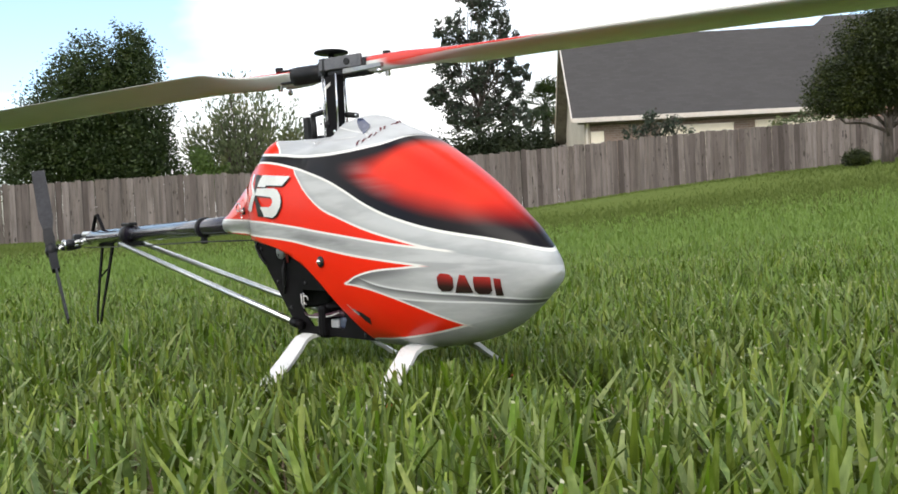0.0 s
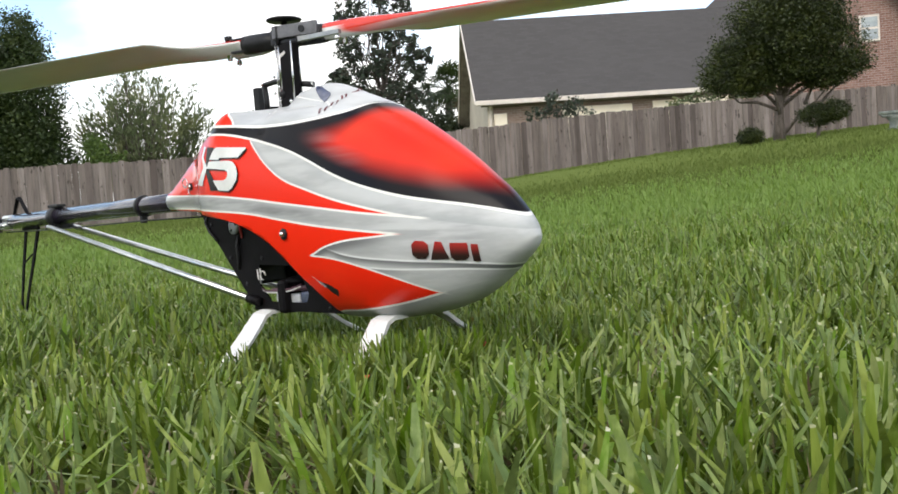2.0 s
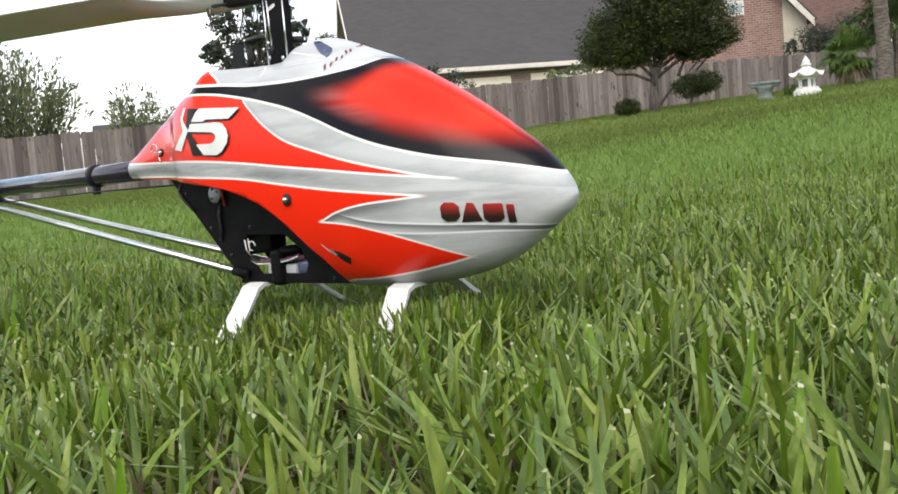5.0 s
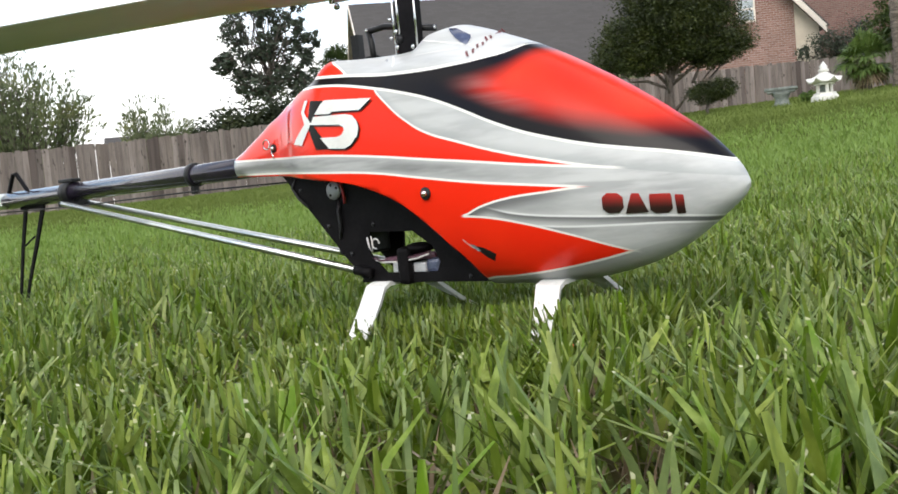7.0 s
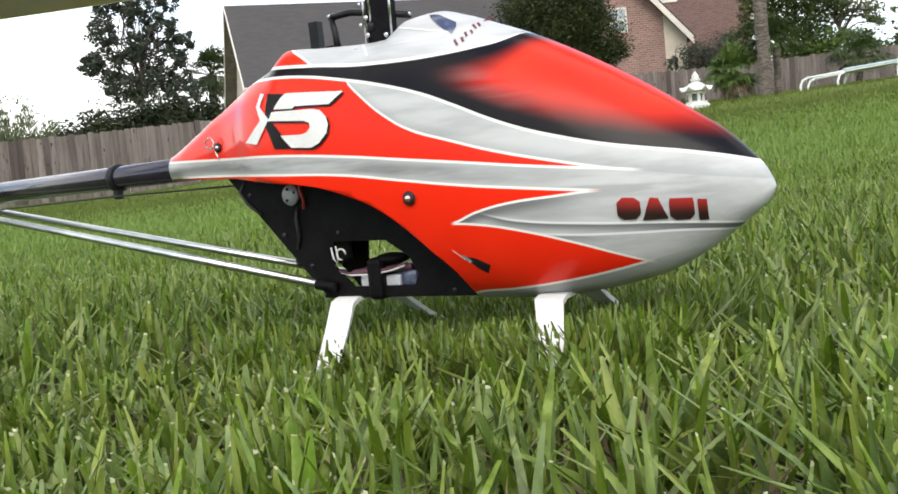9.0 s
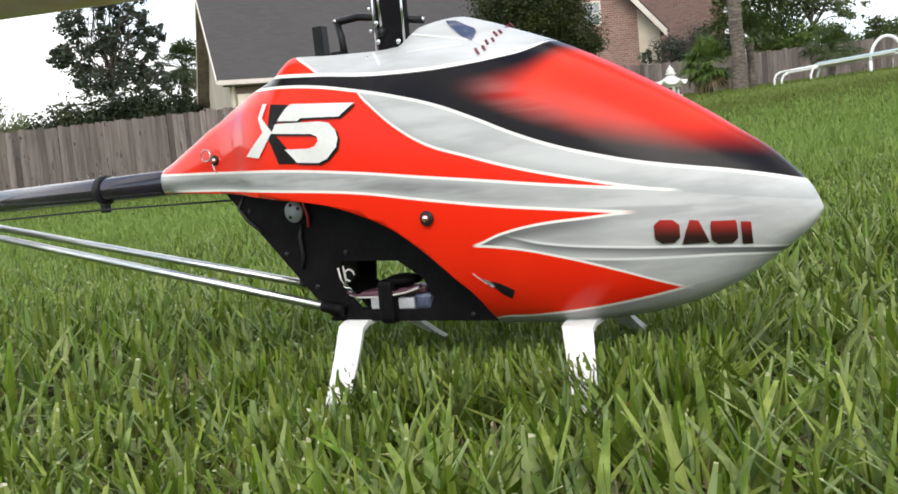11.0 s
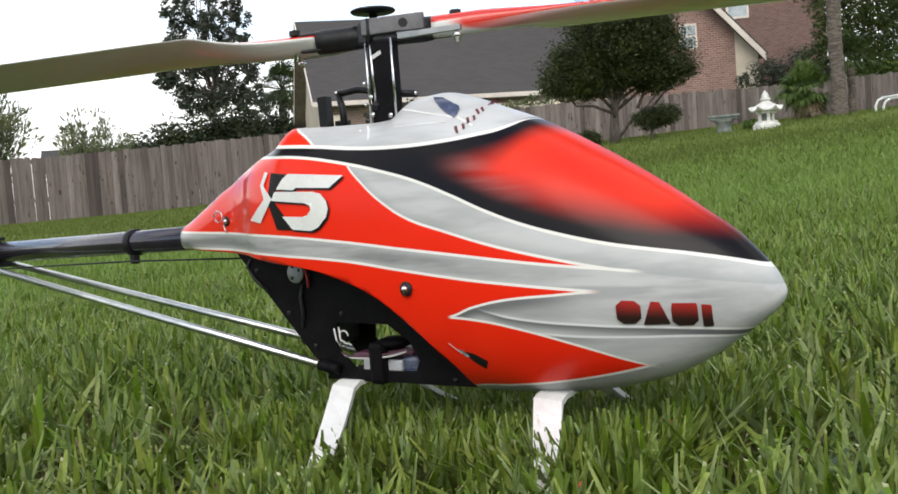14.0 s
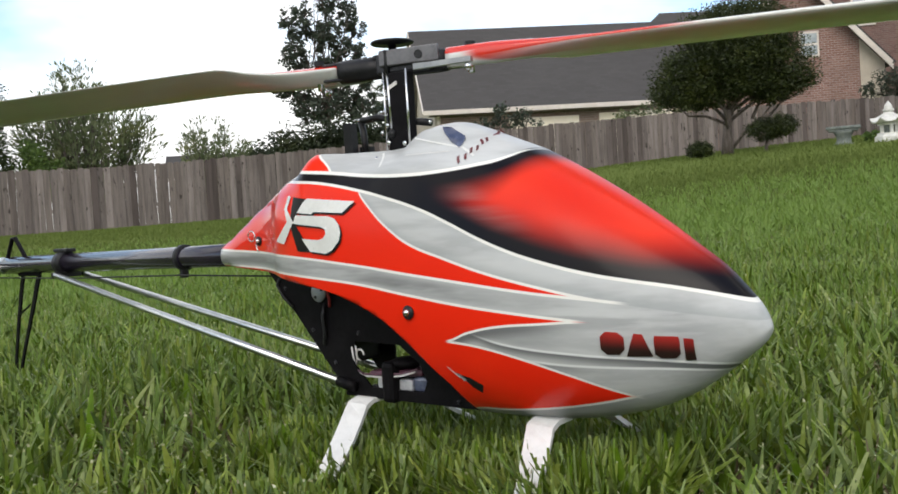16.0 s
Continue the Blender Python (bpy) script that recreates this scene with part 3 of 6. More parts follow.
def from_arrays(name, verts, quads, tris, material):
    """A joined mesh from numpy arrays, built quickly."""
    me = bpy.data.meshes.new(name)
    nq, nt = len(quads), len(tris)
    me.vertices.add(len(verts))
    me.vertices.foreach_set("co", np.asarray(verts, np.float32).ravel())
    loops = np.concatenate([np.asarray(quads, np.int32).ravel(), np.asarray(tris, np.int32).ravel()]) if nt else np.asarray(quads, np.int32).ravel()
    me.loops.add(len(loops))
    me.loops.foreach_set("vertex_index", loops)
    me.polygons.add(nq + nt)
    starts = np.concatenate([np.arange(nq) * 4, nq * 4 + np.arange(nt) * 3]).astype(np.int32)
    me.polygons.foreach_set("loop_start", starts)
    me.update(calc_edges=True)
    me.validate()
    me.materials.append(material)
    return me

# ---- ground ----


def softplus(v, w):
    return w * np.logaddexp(0.0, np.asarray(v, float) / w)


def height(x, y):
    """The lawn: level round the model, rising gently to one side and to the back."""
    up = 0.088 * (softplus(np.asarray(x) - 0.9, 0.5) - softplus(np.asarray(x) - 14.0, 2.0))
    back = 0.012 * (softplus(np.asarray(y) - 2.0, 0.8) - softplus(np.asarray(y) - 45.0, 4.0))
    knoll = 0.26 * np.exp(-((np.asarray(x) - 6.2) ** 2 + (np.asarray(y) - 20.0) ** 2) / 60.0)
    return up + back + knoll


def make_ground():
    n = 150
    s = np.linspace(-1, 1, n)
    axis = np.sinh(s * 6.2) / np.sinh(6.2) * 600
    gx, gy = np.meshgrid(axis, axis + 1.0)
    gz = height(gx, gy)
    r = np.hypot(gx, gy - 1)
    gz = gz + 0.006 * np.sin(gx * 3.1 + 1) * np.sin(gy * 2.7) * (r > 0.8) + 0.03 * np.sin(gx * 0.5) * np.sin(gy * 0.43 + 1) * np.clip((r - 3) / 5, 0, 1) * (r < 80)
    verts = np.stack([gx, gy, gz], -1).reshape(-1, 3)
    i = np.arange(n * n).reshape(n, n)
    quads = np.stack([i[:-1, :-1], i[:-1, 1:], i[1:, 1:], i[1:, :-1]], -1).reshape(-1, 4)
    me = from_arrays("ground", verts, quads, np.zeros((0, 3), int), GROUND)
    me.shade_smooth()
    tagged(new("ground", me), "green mown lawn rising gently towards the fence", "lawn", kind="structure")


make_ground()


def blades(name, rng, px, py, tall, wide, lean, material, label, segs=3, blunt=0.0, tips=0.0):
    """Grass blades in small tufts: bent tapered strips, each with its own turn, height and droop."""
    n = len(px)
    pz = height(px, py) - 0.004
    turn = rng.uniform(0, 2 * np.pi, n)
    h = tall * rng.uniform(0.5, 1.2, n) * (0.76 + 0.44 * patchy(px * 0.55 + 1.3, py * 0.55))
    w = wide * np.clip(rng.lognormal(-0.12, 0.38, n), 0.4, 1.9)
    out = lean * h * np.abs(rng.normal(0.7, 0.5, n))
    dx, dy = np.cos(turn), np.sin(turn)
    face = turn + np.pi / 2 + rng.uniform(-0.7, 0.7, n)
    sx, sy = np.cos(face), np.sin(face)
    levels = np.linspace(0, 1, segs + 1)
    rows = []
    for k, t in enumerate(levels):
        cx = px + dx * out * t ** 1.6
        cy = py + dy * out * t ** 1.6
        cz = pz + h * (t - 0.3 * np.minimum(1.4, (out / np.maximum(h, 1e-6)) ** 2) * t ** 2)
        if k < segs or blunt:
            ww = w * np.maximum(blunt, 0.75 + 0.6 * t - 1.25 * t ** 2.4) / 2
            rows.append(np.stack([cx - sx * ww, cy - sy * ww, cz], -1))
            rows.append(np.stack([cx + sx * ww, cy + sy * ww, cz], -1))
        else:
            rows.append(np.stack([cx, cy, cz], -1))
    m = len(rows)
    verts = np.stack(rows, 1).reshape(-1, 3)
    base = np.arange(n)[:, None] * m
    nq = segs if blunt else segs - 1
    quads = np.concatenate([base + np.array([[2 * k, 2 * k + 1, 2 * k + 3, 2 * k + 2]]) for k in range(nq)]) if nq else np.zeros((0, 4), int)
    tris = np.zeros((0, 3), int) if blunt else base + np.array([[m - 3, m - 2, m - 1]])
    ob = tagged(new(name, from_arrays(name, verts, quads, tris, material)), label, "grass", kind="stuff")
    if tips:
        pick = rng.uniform(0, 1, n) < tips
        a, b = rows[-2][pick], rows[-1][pick]
        up = (rows[-1] + rows[-2] - rows[-3] - rows[-4])[pick]
        up /= np.linalg.norm(up, axis=1)[:, None]
        ln = rng.uniform(0.0008, 0.003, pick.sum())[:, None]
        tv = np.stack([a, b, b + up * ln, a + up * ln * 0.6], 1).reshape(-1, 3)
        tq = np.arange(len(tv)).reshape(-1, 4)
        tagged(new("grass_tip", from_arrays("grass_tip", tv, tq, np.zeros((0, 3), int), CUT_TIP)), "pale dried tips left by the mower on the grass", "grass", kind="stuff")
    return ob


def tufts(rng, x, y, k, spread):
    """k blades about each root."""
    return np.repeat(x, k) + rng.normal(0, spread, len(x) * k), np.repeat(y, k) + rng.normal(0, spread, len(y) * k)


def sector(rng, n, r0, r1, a0=-48, a1=62, cx=-0.15, cy=-0.1):
    r = np.sqrt(rng.uniform(r0 * r0, r1 * r1, n))
    r = r * (1 + 0.5 * np.random.default_rng(n).uniform(0, 1, n) ** 1.5 * (r / r1) ** 5)
    a = np.radians(rng.uniform(a0, a1, n))
    return cx + r * np.sin(a), cy + r * np.cos(a)


def patchy(x, y):
    return 0.5 + 0.25 * np.sin(x * 9.1 + 2.0 * np.sin(y * 6.3)) + 0.25 * np.sin(y * 11.7 + 1.7 * np.sin(x * 7.9 + 1))


def make_grass():
    rng = np.random.default_rng(7)
    x, y = sector(rng, 36000, 0.34, 2.6)
    keep = rng.uniform(0, 1, len(x)) < 0.3 + 0.8 * patchy(x, y)
    x, y = tufts(rng, x[keep], y[keep], 5, 0.007)
    blades("grass", rng, x, y, 0.052, 0.0057, 0.75, GRASS, "broad-bladed bright green lawn grass round the skids", 3, 0.27, 0.28)
    u, v = rng.uniform(-0.14, 0.2, 2900), rng.uniform(-0.08, 0.2, 2900)
    x, y = tufts(rng, -0.0845 + 0.64 * u + 0.768 * v, 0.9113 - 0.768 * u + 0.64 * v, 5, 0.006)
    blades("grass", rng, x, y, 0.054, 0.0055, 0.6, GRASS, "taller grass left standing beneath the model", 3, 0.2)
    u, v = np.concatenate([rng.normal(0.0, 0.03, 70), rng.normal(0.18, 0.03, 60)]), rng.uniform(0.06, 0.16, 130)
    x, y = tufts(rng, -0.0845 + 0.64 * u + 0.768 * v, 0.9113 - 0.768 * u + 0.64 * v, 4, 0.007)
    blades("grass", rng, x, y, 0.056, 0.0055, 0.5, GRASS, "grass standing before the far skid feet", 3, 0.25)
    u, v = np.concatenate([rng.normal(-0.005, 0.026, 140), rng.normal(0.165, 0.026, 30)]), rng.uniform(-0.17, -0.105, 170)
    x, y = tufts(rng, -0.0845 + 0.64 * u + 0.768 * v, 0.9113 - 0.768 * u + 0.64 * v, 4, 0.007)
    blades("grass", rng, x, y, 0.047, 0.0055, 0.6, GRASS, "grass pushed up round the skid feet", 3, 0.25)
    x, y = sector(rng, 230, 0.4, 2.4)
    x, y = tufts(rng, x, y, 16, 0.013)
    blades("grass", rng, x, y, 0.042, 0.0026, 1.1, DRY, "small dead tan tufts among the grass", 2, 0.2)
    x, y = sector(rng, 32000, 0.34, 2.4)
    blades("grass", rng, x, y, 0.037, 0.0032, 1.5, DRY, "dry tan thatch low between the grass blades", 2)
    xa, ya = sector(rng, 30000, 1.0, 2.8, -46, 60)
    keep = rng.uniform(1.0, 2.3, len(xa)) < np.hypot(xa, ya)
    x, y = tufts(rng, xa[keep], ya[keep], 4, 0.012)
    blades("grass", rng, x, y, 0.048, 0.006, 0.8, GRASS_FAR, "lighter lawn grass between the nearer tufts", 2, 0.25)
    x, y = sector(rng, 52000, 2.4, 9.5, -44, 58)
    keep = rng.uniform(5.0, 9.5, len(x)) > np.hypot(x, y)
    x, y = tufts(rng, x[keep], y[keep], 4, 0.014)
    blades("grass", rng, x, y, 0.05, 0.0085, 0.8, GRASS_FAR, "green lawn grass farther out", 2, 0.3)
    x, y = sector(rng, 60000, 4.5, 10.0, -42, 56)
    keep = rng.uniform(4.5, 8.5, len(x)) < np.hypot(x, y)
    x2, y2 = sector(rng, 150000, 10.0, 30.0, -42, 56)
    x, y = np.concatenate([x[keep], x2]), np.concatenate([y[keep], y2])
    blades("grass", rng, x, y, 0.05, 0.014, 0.8, LAWN_FAR, "mown lawn grass near the fence", 1, 0.5)
    x, y = sector(rng, 17000, 0.3, 2.8, 60, 314)
    x, y = tufts(rng, x, y, 4, 0.009)
    blades("grass", rng, x, y, 0.052, 0.007, 0.75, GRASS, "lawn grass on the near side of the yard", 2, 0.3)
    x, y = sector(rng, 90000, 2.6, 11.0, 57, 316)
    blades("grass", rng, x, y, 0.05, 0.014, 0.8, GRASS_FAR, "lawn grass over the rest of the yard", 1, 0.5)


make_grass()

# ---- the model helicopter ----
heli = thing("model_helicopter", pose(-0.0845, 0.9113, 0.0, 0, 0, -50.2),
             "red, silver and black radio-controlled model helicopter standing on a lawn", "model helicopter")

HALF = smooth((-.2335, -.18, -.155, -.13, -.108, -.085, -.06, -.02, .03, .09, .14, .18, .215, .24, .257, .264, .268, .2695), (.0215, .0252, .0288, .0372, .0485, .0552, .0597, .0635, .0638, .062, .0567, .0480, .0350, .0240, .0155, .0105, .0055, .0004))
TOPZ = smooth((-.2335, -.21, -.185, -.16, -.135, -.11, -.097, -.085, -.0665, -.0625, -.04, -.012, .007, .014, .024, .047, .068, .088, .113, .16, .2, .2245, .24, .257, .2635, .2675, .2695),
              (.1965, .2065, .2165, .2285, .2390, .2465, .2502, .2542, .2660, .2658, .2632, .2622, .2632, .2675, .2735, .2757, .270, .262, .2515, .2265, .2015, .184, .1728, .1558, .1478, .1398, .1346))
MIDZ = smooth((-.222, -.1, 0, .07, .15, .2, .25, .268), (.185, .190, .178, .166, .148, .140, .135, .134))
BOTZ = smooth((-.222, -.12, -.05, 0, .067, .11, .157, .193, .217, .244, .257, .2635, .2675, .2695), (.174, .12, .08, .071, .069, .069, .0735, .0815, .0915, .109, .119, .1245, .1298, .1342))
FULL = smooth((-.222, -.18, -.08, 0, .1, .25), (2.2, 3.6, 3.8, 3.0, 2.4, 2.0))
CUT = smooth((-.222, -.137, -.083, -.038, -.002, .018, .036, .055, .0665, .068), (.1755, .1709, .1648, .159, .1481, .1381, .1241, .104, .088, .069))
SLOT = smooth((-.222, -.205, -.16, -.10, -.07, -.03, 0.0, .01, .014, .268), (.006, .011, .022, .034, .038, .030, .024, .014, 0, 0))


BELLY = 2.25


def pinch(x, z):
    """The hump on top is narrower than the shell below it."""
    a = min(1.0, max(0.0, (z - .243) / .016))
    b = min(1.0, max(0.0, (x + .06) / .05)) * min(1.0, max(0.0, (.112 - x) / .03))
    return 1 - .36 * a * a * (3 - 2 * a) * b


def side_y(x, z):
    """Half width of the canopy at height z."""
    w, c = HALF(x), MIDZ(x)
    n, r = (FULL(x), (z - c) / (TOPZ(x) - c)) if z > c else (BELLY, (c - z) / (c - BOTZ(x)))
    return w * max(0.0, 1 - min(1.0, r) ** n) ** (1 / n) * pinch(x, z)


def make_canopy():
    bm = bmesh.new()
    xs = np.concatenate([np.linspace(-.2335, .05, 74), np.linspace(.0525, .0705, 10), np.linspace(.074, .245, 44), np.array([.248, .251, .254, .257, .2595, .262, .264, .2655, .2667, .2677, .2685, .2691, .2695])])
    nu, nl = 26, 34
    for sgn in (-1, 1):
        cols = []
        for x in xs:
            w, c, t, b, n = HALF(x), MIDZ(x), TOPZ(x), BOTZ(x), FULL(x)
            a0 = math.asin(min(1.0, (SLOT(x) / w) ** (n / 2)))
            col = []
            for k in range(nu):
                a = a0 + (math.pi / 2 - a0) * k / (nu - 1)
                zz = c + (t - c) * max(0.0, math.cos(a)) ** (2 / n)
                col.append((x, sgn * w * math.sin(a) ** (2 / n) * pinch(x, zz), zz))
            low = CUT(x) if x < .0675 else b
            bmax = math.asin(min(1.0, ((c - low) / (c - b)) ** (BELLY / 2)))
            for k in range(1, nl):
                q = min(bmax, math.pi / 2 * k / (nl - 1))
                col.append((x, sgn * w * max(0.0, math.cos(q)) ** (2 / BELLY), c - (c - b) * math.sin(q) ** (2 / BELLY)))
            cols.append([bm.verts.new((p[0] + max(0.0, -.172 - x) * 9 * abs(p[1]), p[1], p[2])) for p in col])
        for p, q in zip(cols, cols[1:]):
            for k in range(len(p) - 1):
                bm.faces.new((p[k], p[k + 1], q[k + 1], q[k]))
    bmesh.ops.remove_doubles(bm, verts=bm.verts, dist=0.0002)
    bmesh.ops.dissolve_degenerate(bm, dist=0.0001, edges=bm.edges)
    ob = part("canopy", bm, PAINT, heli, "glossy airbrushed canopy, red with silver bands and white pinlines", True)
    sol = ob.modifiers.new("shell", "SOLIDIFY")
    sol.thickness, sol.offset = 0.0012, -1
    return ob


canopy = make_canopy()


def decal(name, poly, material, label="", lift=0.0007, parent=None):
    """A thin sticker cut to a polygon in x-z, lying on the canopy's near side."""
    bm = bmesh.new()
    bm.faces.new([bm.verts.new((a, 0, b)) for a, b in poly])
    xs, zs = [p[0] for p in poly], [p[1] for p in poly]
    for lo, hi, ax in ((min(xs), max(xs), 0), (min(zs), max(zs), 2)):
        k = lo + 0.0025
        while k < hi:
            co, no = [0, 0, 0], [0, 0, 0]
            co[ax], no[ax] = k, 1
            bmesh.ops.bisect_plane(bm, geom=bm.verts[:] + bm.edges[:] + bm.faces[:], plane_co=co, plane_no=no)
            k += 0.0025
    for v in bm.verts:
        v.co.y = -side_y(v.co.x, v.co.z) - lift
    bmesh.ops.triangulate(bm, faces=bm.faces)
    return part(name, bm, material, parent or canopy, label, True)


# emblem on the flank: two crossed strokes and a hooked ribbon
decal("emblem_stroke", [(-.076, .2304), (-.058, .2282), (-.075, .2114), (-.052, .1881), (-.072, .1892), (-.0815, .2095)], EMBLEM_BLACK, "black slanting emblem stroke", 0.0009)
BAR = [(-.056, .2284), (-.0036, .2236), (-.0155, .2158), (-.0470, .2180), (-.0505, .2164), (-.0695, .2182), (-.0615, .2255)]
RIBBON = [(-.0715, .2165), (-.031, .2142), (-.0235, .2125), (-.0185, .2075), (-.0170, .2020), (-.0190, .1960), (-.0270, .1893), (-.0345, .1870), (-.0540, .1887), (-.0645, .1985), (-.0430, .1972), (-.0370, .1983), (-.0335, .2015), (-.0340, .2045), (-.0390, .2066), (-.0765, .2103)]
for poly in (BAR, RIBBON):
    decal("emblem_shadow", [(a + .0014, b - .0014) for a, b in poly], EMBLEM_BLACK, "black drop shadow of the emblem", 0.0010)
decal("emblem_stroke", [(-.0850, .2318), (-.0800, .2310), (-.0855, .2218), (-.0757, .2115), (-.0925, .1945), (-.1072, .1970), (-.0858, .2118), (-.0900, .2221)], EMBLEM_WHITE, "white angled emblem stroke", 0.0012)
decal("emblem_bar", BAR, EMBLEM_WHITE, "white emblem bar", 0.0013)
decal("emblem_ribbon", RIBBON, EMBLEM_WHITE, "white hooked emblem ribbon", 0.0013)

# maker's mark as four plain blocks with softened corners
for xa, xb, top, low, cut in ((.1838, .1972, .25, .25, .0030), (.1978, .2122, .34, .02, .0008), (.2132, .2268, .04, .22, .0026), (.2288, .2340, .05, .05, .0006)):
    za, zb, w = .1356 - (xa - .1838) * .1, .1216 - (xa - .1838) * .085, xb - xa
    decal("mark_block", [(xa + w * top, za), (xb - w * top, za - .0006), (xb - (w * .04 if top > low else 0), za - cut - .0006), (xb, zb + cut), (xb - w * low, zb), (xa + w * low, zb), (xa, zb + cut), (xa + (w * .04 if top > low else 0), za - cut)] if top < .3 else
          [(xa + w * top, za), (xb - w * top, za - .0006), (xb, zb), (xa, zb)], WORD, "red and black block of the maker's mark", 0.0012)
# slanting word on the hump as small bars
for k in range(4):
    xa, za, f = .0812 + k * .0012, .2440 + k * .0062, 1 - .12 * k
    for p, q in (((xa, za), (xa - .0056 * f, za + .0050 * f)), ((xa + .0024 * f, za + .0022 * f), (xa - .0024 * f, za + .0064 * f))):
        d = Vector((q[0] - p[0], q[1] - p[1])).normalized() * .0006
        decal("word_bar", [(p[0] - d.y, p[1] + d.x), (q[0] - d.y, q[1] + d.x), (q[0] + d.y, q[1] - d.x), (p[0] + d.y, p[1] - d.x)], MAROON, "dark red bar of a small slanting word")
# white strips standing for highlights on the hump's creases
for a, b in (((.022, .2665), (.0692, .2556)), ((.0244, .2538), (.0633, .2533)), ((-.0106, .2584), (.0100, .2465)), ((.0700, .2556), (.0870, .2482))):
    d = Vector((b[0] - a[0], b[1] - a[1])).normalized() * .0005
    decal("crease_highlight", [(a[0] - d.y, a[1] + d.x), (b[0] - d.y, b[1] + d.x), (b[0] + d.y, b[1] - d.x), (a[0] + d.y, a[1] - d.x)], EMBLEM_WHITE, "thin white strip standing for a crease highlight", 0.0005)
decal("hump_window", [(.0450, .2724), (.0530, .2713), (.0674, .2638), (.0690, .2616), (.0686, .2551), (.0605, .2595)], GLASS_BLUE, "dark blue tinted triangle on the canopy's hump", 0.0011)
# cooling slot low on the flank, its shaded opening painted flat black
decal("slot_dark_patch", [(.0765, .1035), (.0845, .1018), (.0931, .0968), (.0891, .0908), (.0836, .0945), (.0800, .0985)], BLACK_PLASTIC, "black patch painted for the shaded cooling slot", 0.0005)

decal("slot_edge", [(.0676, .1088), (.0684, .1089), (.0765, .1015), (.0756, .1012)], EMBLEM_WHITE, "thin pale line by the cooling slot", 0.0008)
decal("slot_vane", [(.0735, .1052), (.0775, .1040), (.0812, .0998), (.0785, .0992)], GREY_METAL, "grey vane in the cooling slot", 0.0010)
for x, z, s in ((.0437, .1457, .8), (-.1555, .1975, .65)):
    y = -side_y(x, z)
    g = part("grommet", lathe(bmesh.new(), [(.0022, 0), (.0058, .0004), (.0062, .0016), (.004, .0028), (.0022, .0028)], 20, Matrix.Translation((x, y, z)) @ Euler((radians(90), 0, 0)).to_matrix().to_4x4() @ Matrix.Scale(s, 4)), BLACK_PLASTIC, canopy, "black rubber grommet", True)
    part("ball_stud", ball(bmesh.new(), (x, y - .0028 * s, z), .0031 * s, 14), STEEL, g, "steel ball stud", True)
CX, CZ = -.1555, .1975
part("retaining_clip", tube(bmesh.new(), [(CX - .006 - .0045 * math.cos(a * .6), -side_y(CX, CZ) - .0035, CZ + .004 + .0045 * math.sin(a * .6)) for a in range(11)], .0006, 6), STEEL, canopy, "thin wire clip ring", True)
part("retaining_clip", tube(bmesh.new(), [(CX, -side_y(CX, CZ) - .004, CZ - .003), (CX + .002, -side_y(CX + .002, CZ - .006) - .004, CZ - .007), (CX + .003, -side_y(CX + .003, CZ - .01) - .003, CZ - .0095)], .0006, 6), STEEL, canopy, "thin wire clip ring", True)

# side plates of the chassis
FRAME = [(-.154, .172), (-.066, .0765), (-.060, .0735), (.066, .0735), (.070, .080), (.060, .11), (.03, .16), (.0, .235), (-.05, .245), (-.11, .215)]
WINDOW = [(-.0535, .1165), (-.006, .1155), (.013, .103), (.0205, .090), (.0165, .0815), (-.038, .0815), (-.055, .098)]


def holed_plate(outer, inner, at, thick):
    """A plate with a window: a ring between the hole and the outline, thickened."""
    bm = bmesh.new()
    for s in (-thick / 2, thick / 2):
        ov = [bm.verts.new((a, at + s, b)) for a, b in outer]
        iv = [bm.verts.new((a, at + s, b)) for a, b in inner]
        es = [bm.edges.new((ov[k], ov[(k + 1) % len(ov)])) for k in range(len(ov))] + [bm.edges.new((iv[k], iv[(k + 1) % len(iv)])) for k in range(len(iv))]
        bmesh.ops.triangle_fill(bm, use_beauty=True, use_dissolve=False, edges=es)
    bm.verts.ensure_lookup_table()
    no, ni = len(outer), len(inner)
    half = no + ni
    for start, count in ((0, no), (no, ni)):
        for k in range(count):
            a, b = start + k, start + (k + 1) % count
            bm.faces.new((bm.verts[a], bm.verts[b], bm.verts[b + half], bm.verts[a + half]))
    return bm


for y in (-.0225, .0225):
    fp = part("side_plate", holed_plate(FRAME, WINDOW, y, .0018), BLACK, heli, "black carbon side plate of the chassis")
    if y < 0:
        for bx, bz in ((-.132, .157), (-.101, .1235), (-.076, .0985), (-.058, .0785), (-.02, .0765), (.05, .0775), (.046, .0985), (-.048, .123), (-.095, .150), (-.078, .152)):
            part("screw", lathe(bmesh.new(), [(.0016, 0), (.0019, .0006), (.0012, .0012), (.0004, .0012)], 10, Matrix.Translation((bx, y - .0009, bz)) @ Euler((radians(90), 0, 0)).to_matrix().to_4x4()), ANODISED, fp, "", True)
part("bottom_plate", box(bmesh.new(), (.0, 0, .0745), (.135, .046, .003), .0008), BLACK, heli, "black chassis floor plate")
part("servo", box(bmesh.new(), (-.09, -.012, .156), (.026, .022, .018), .001), PURPLE, heli, "dark servo behind the side plate")
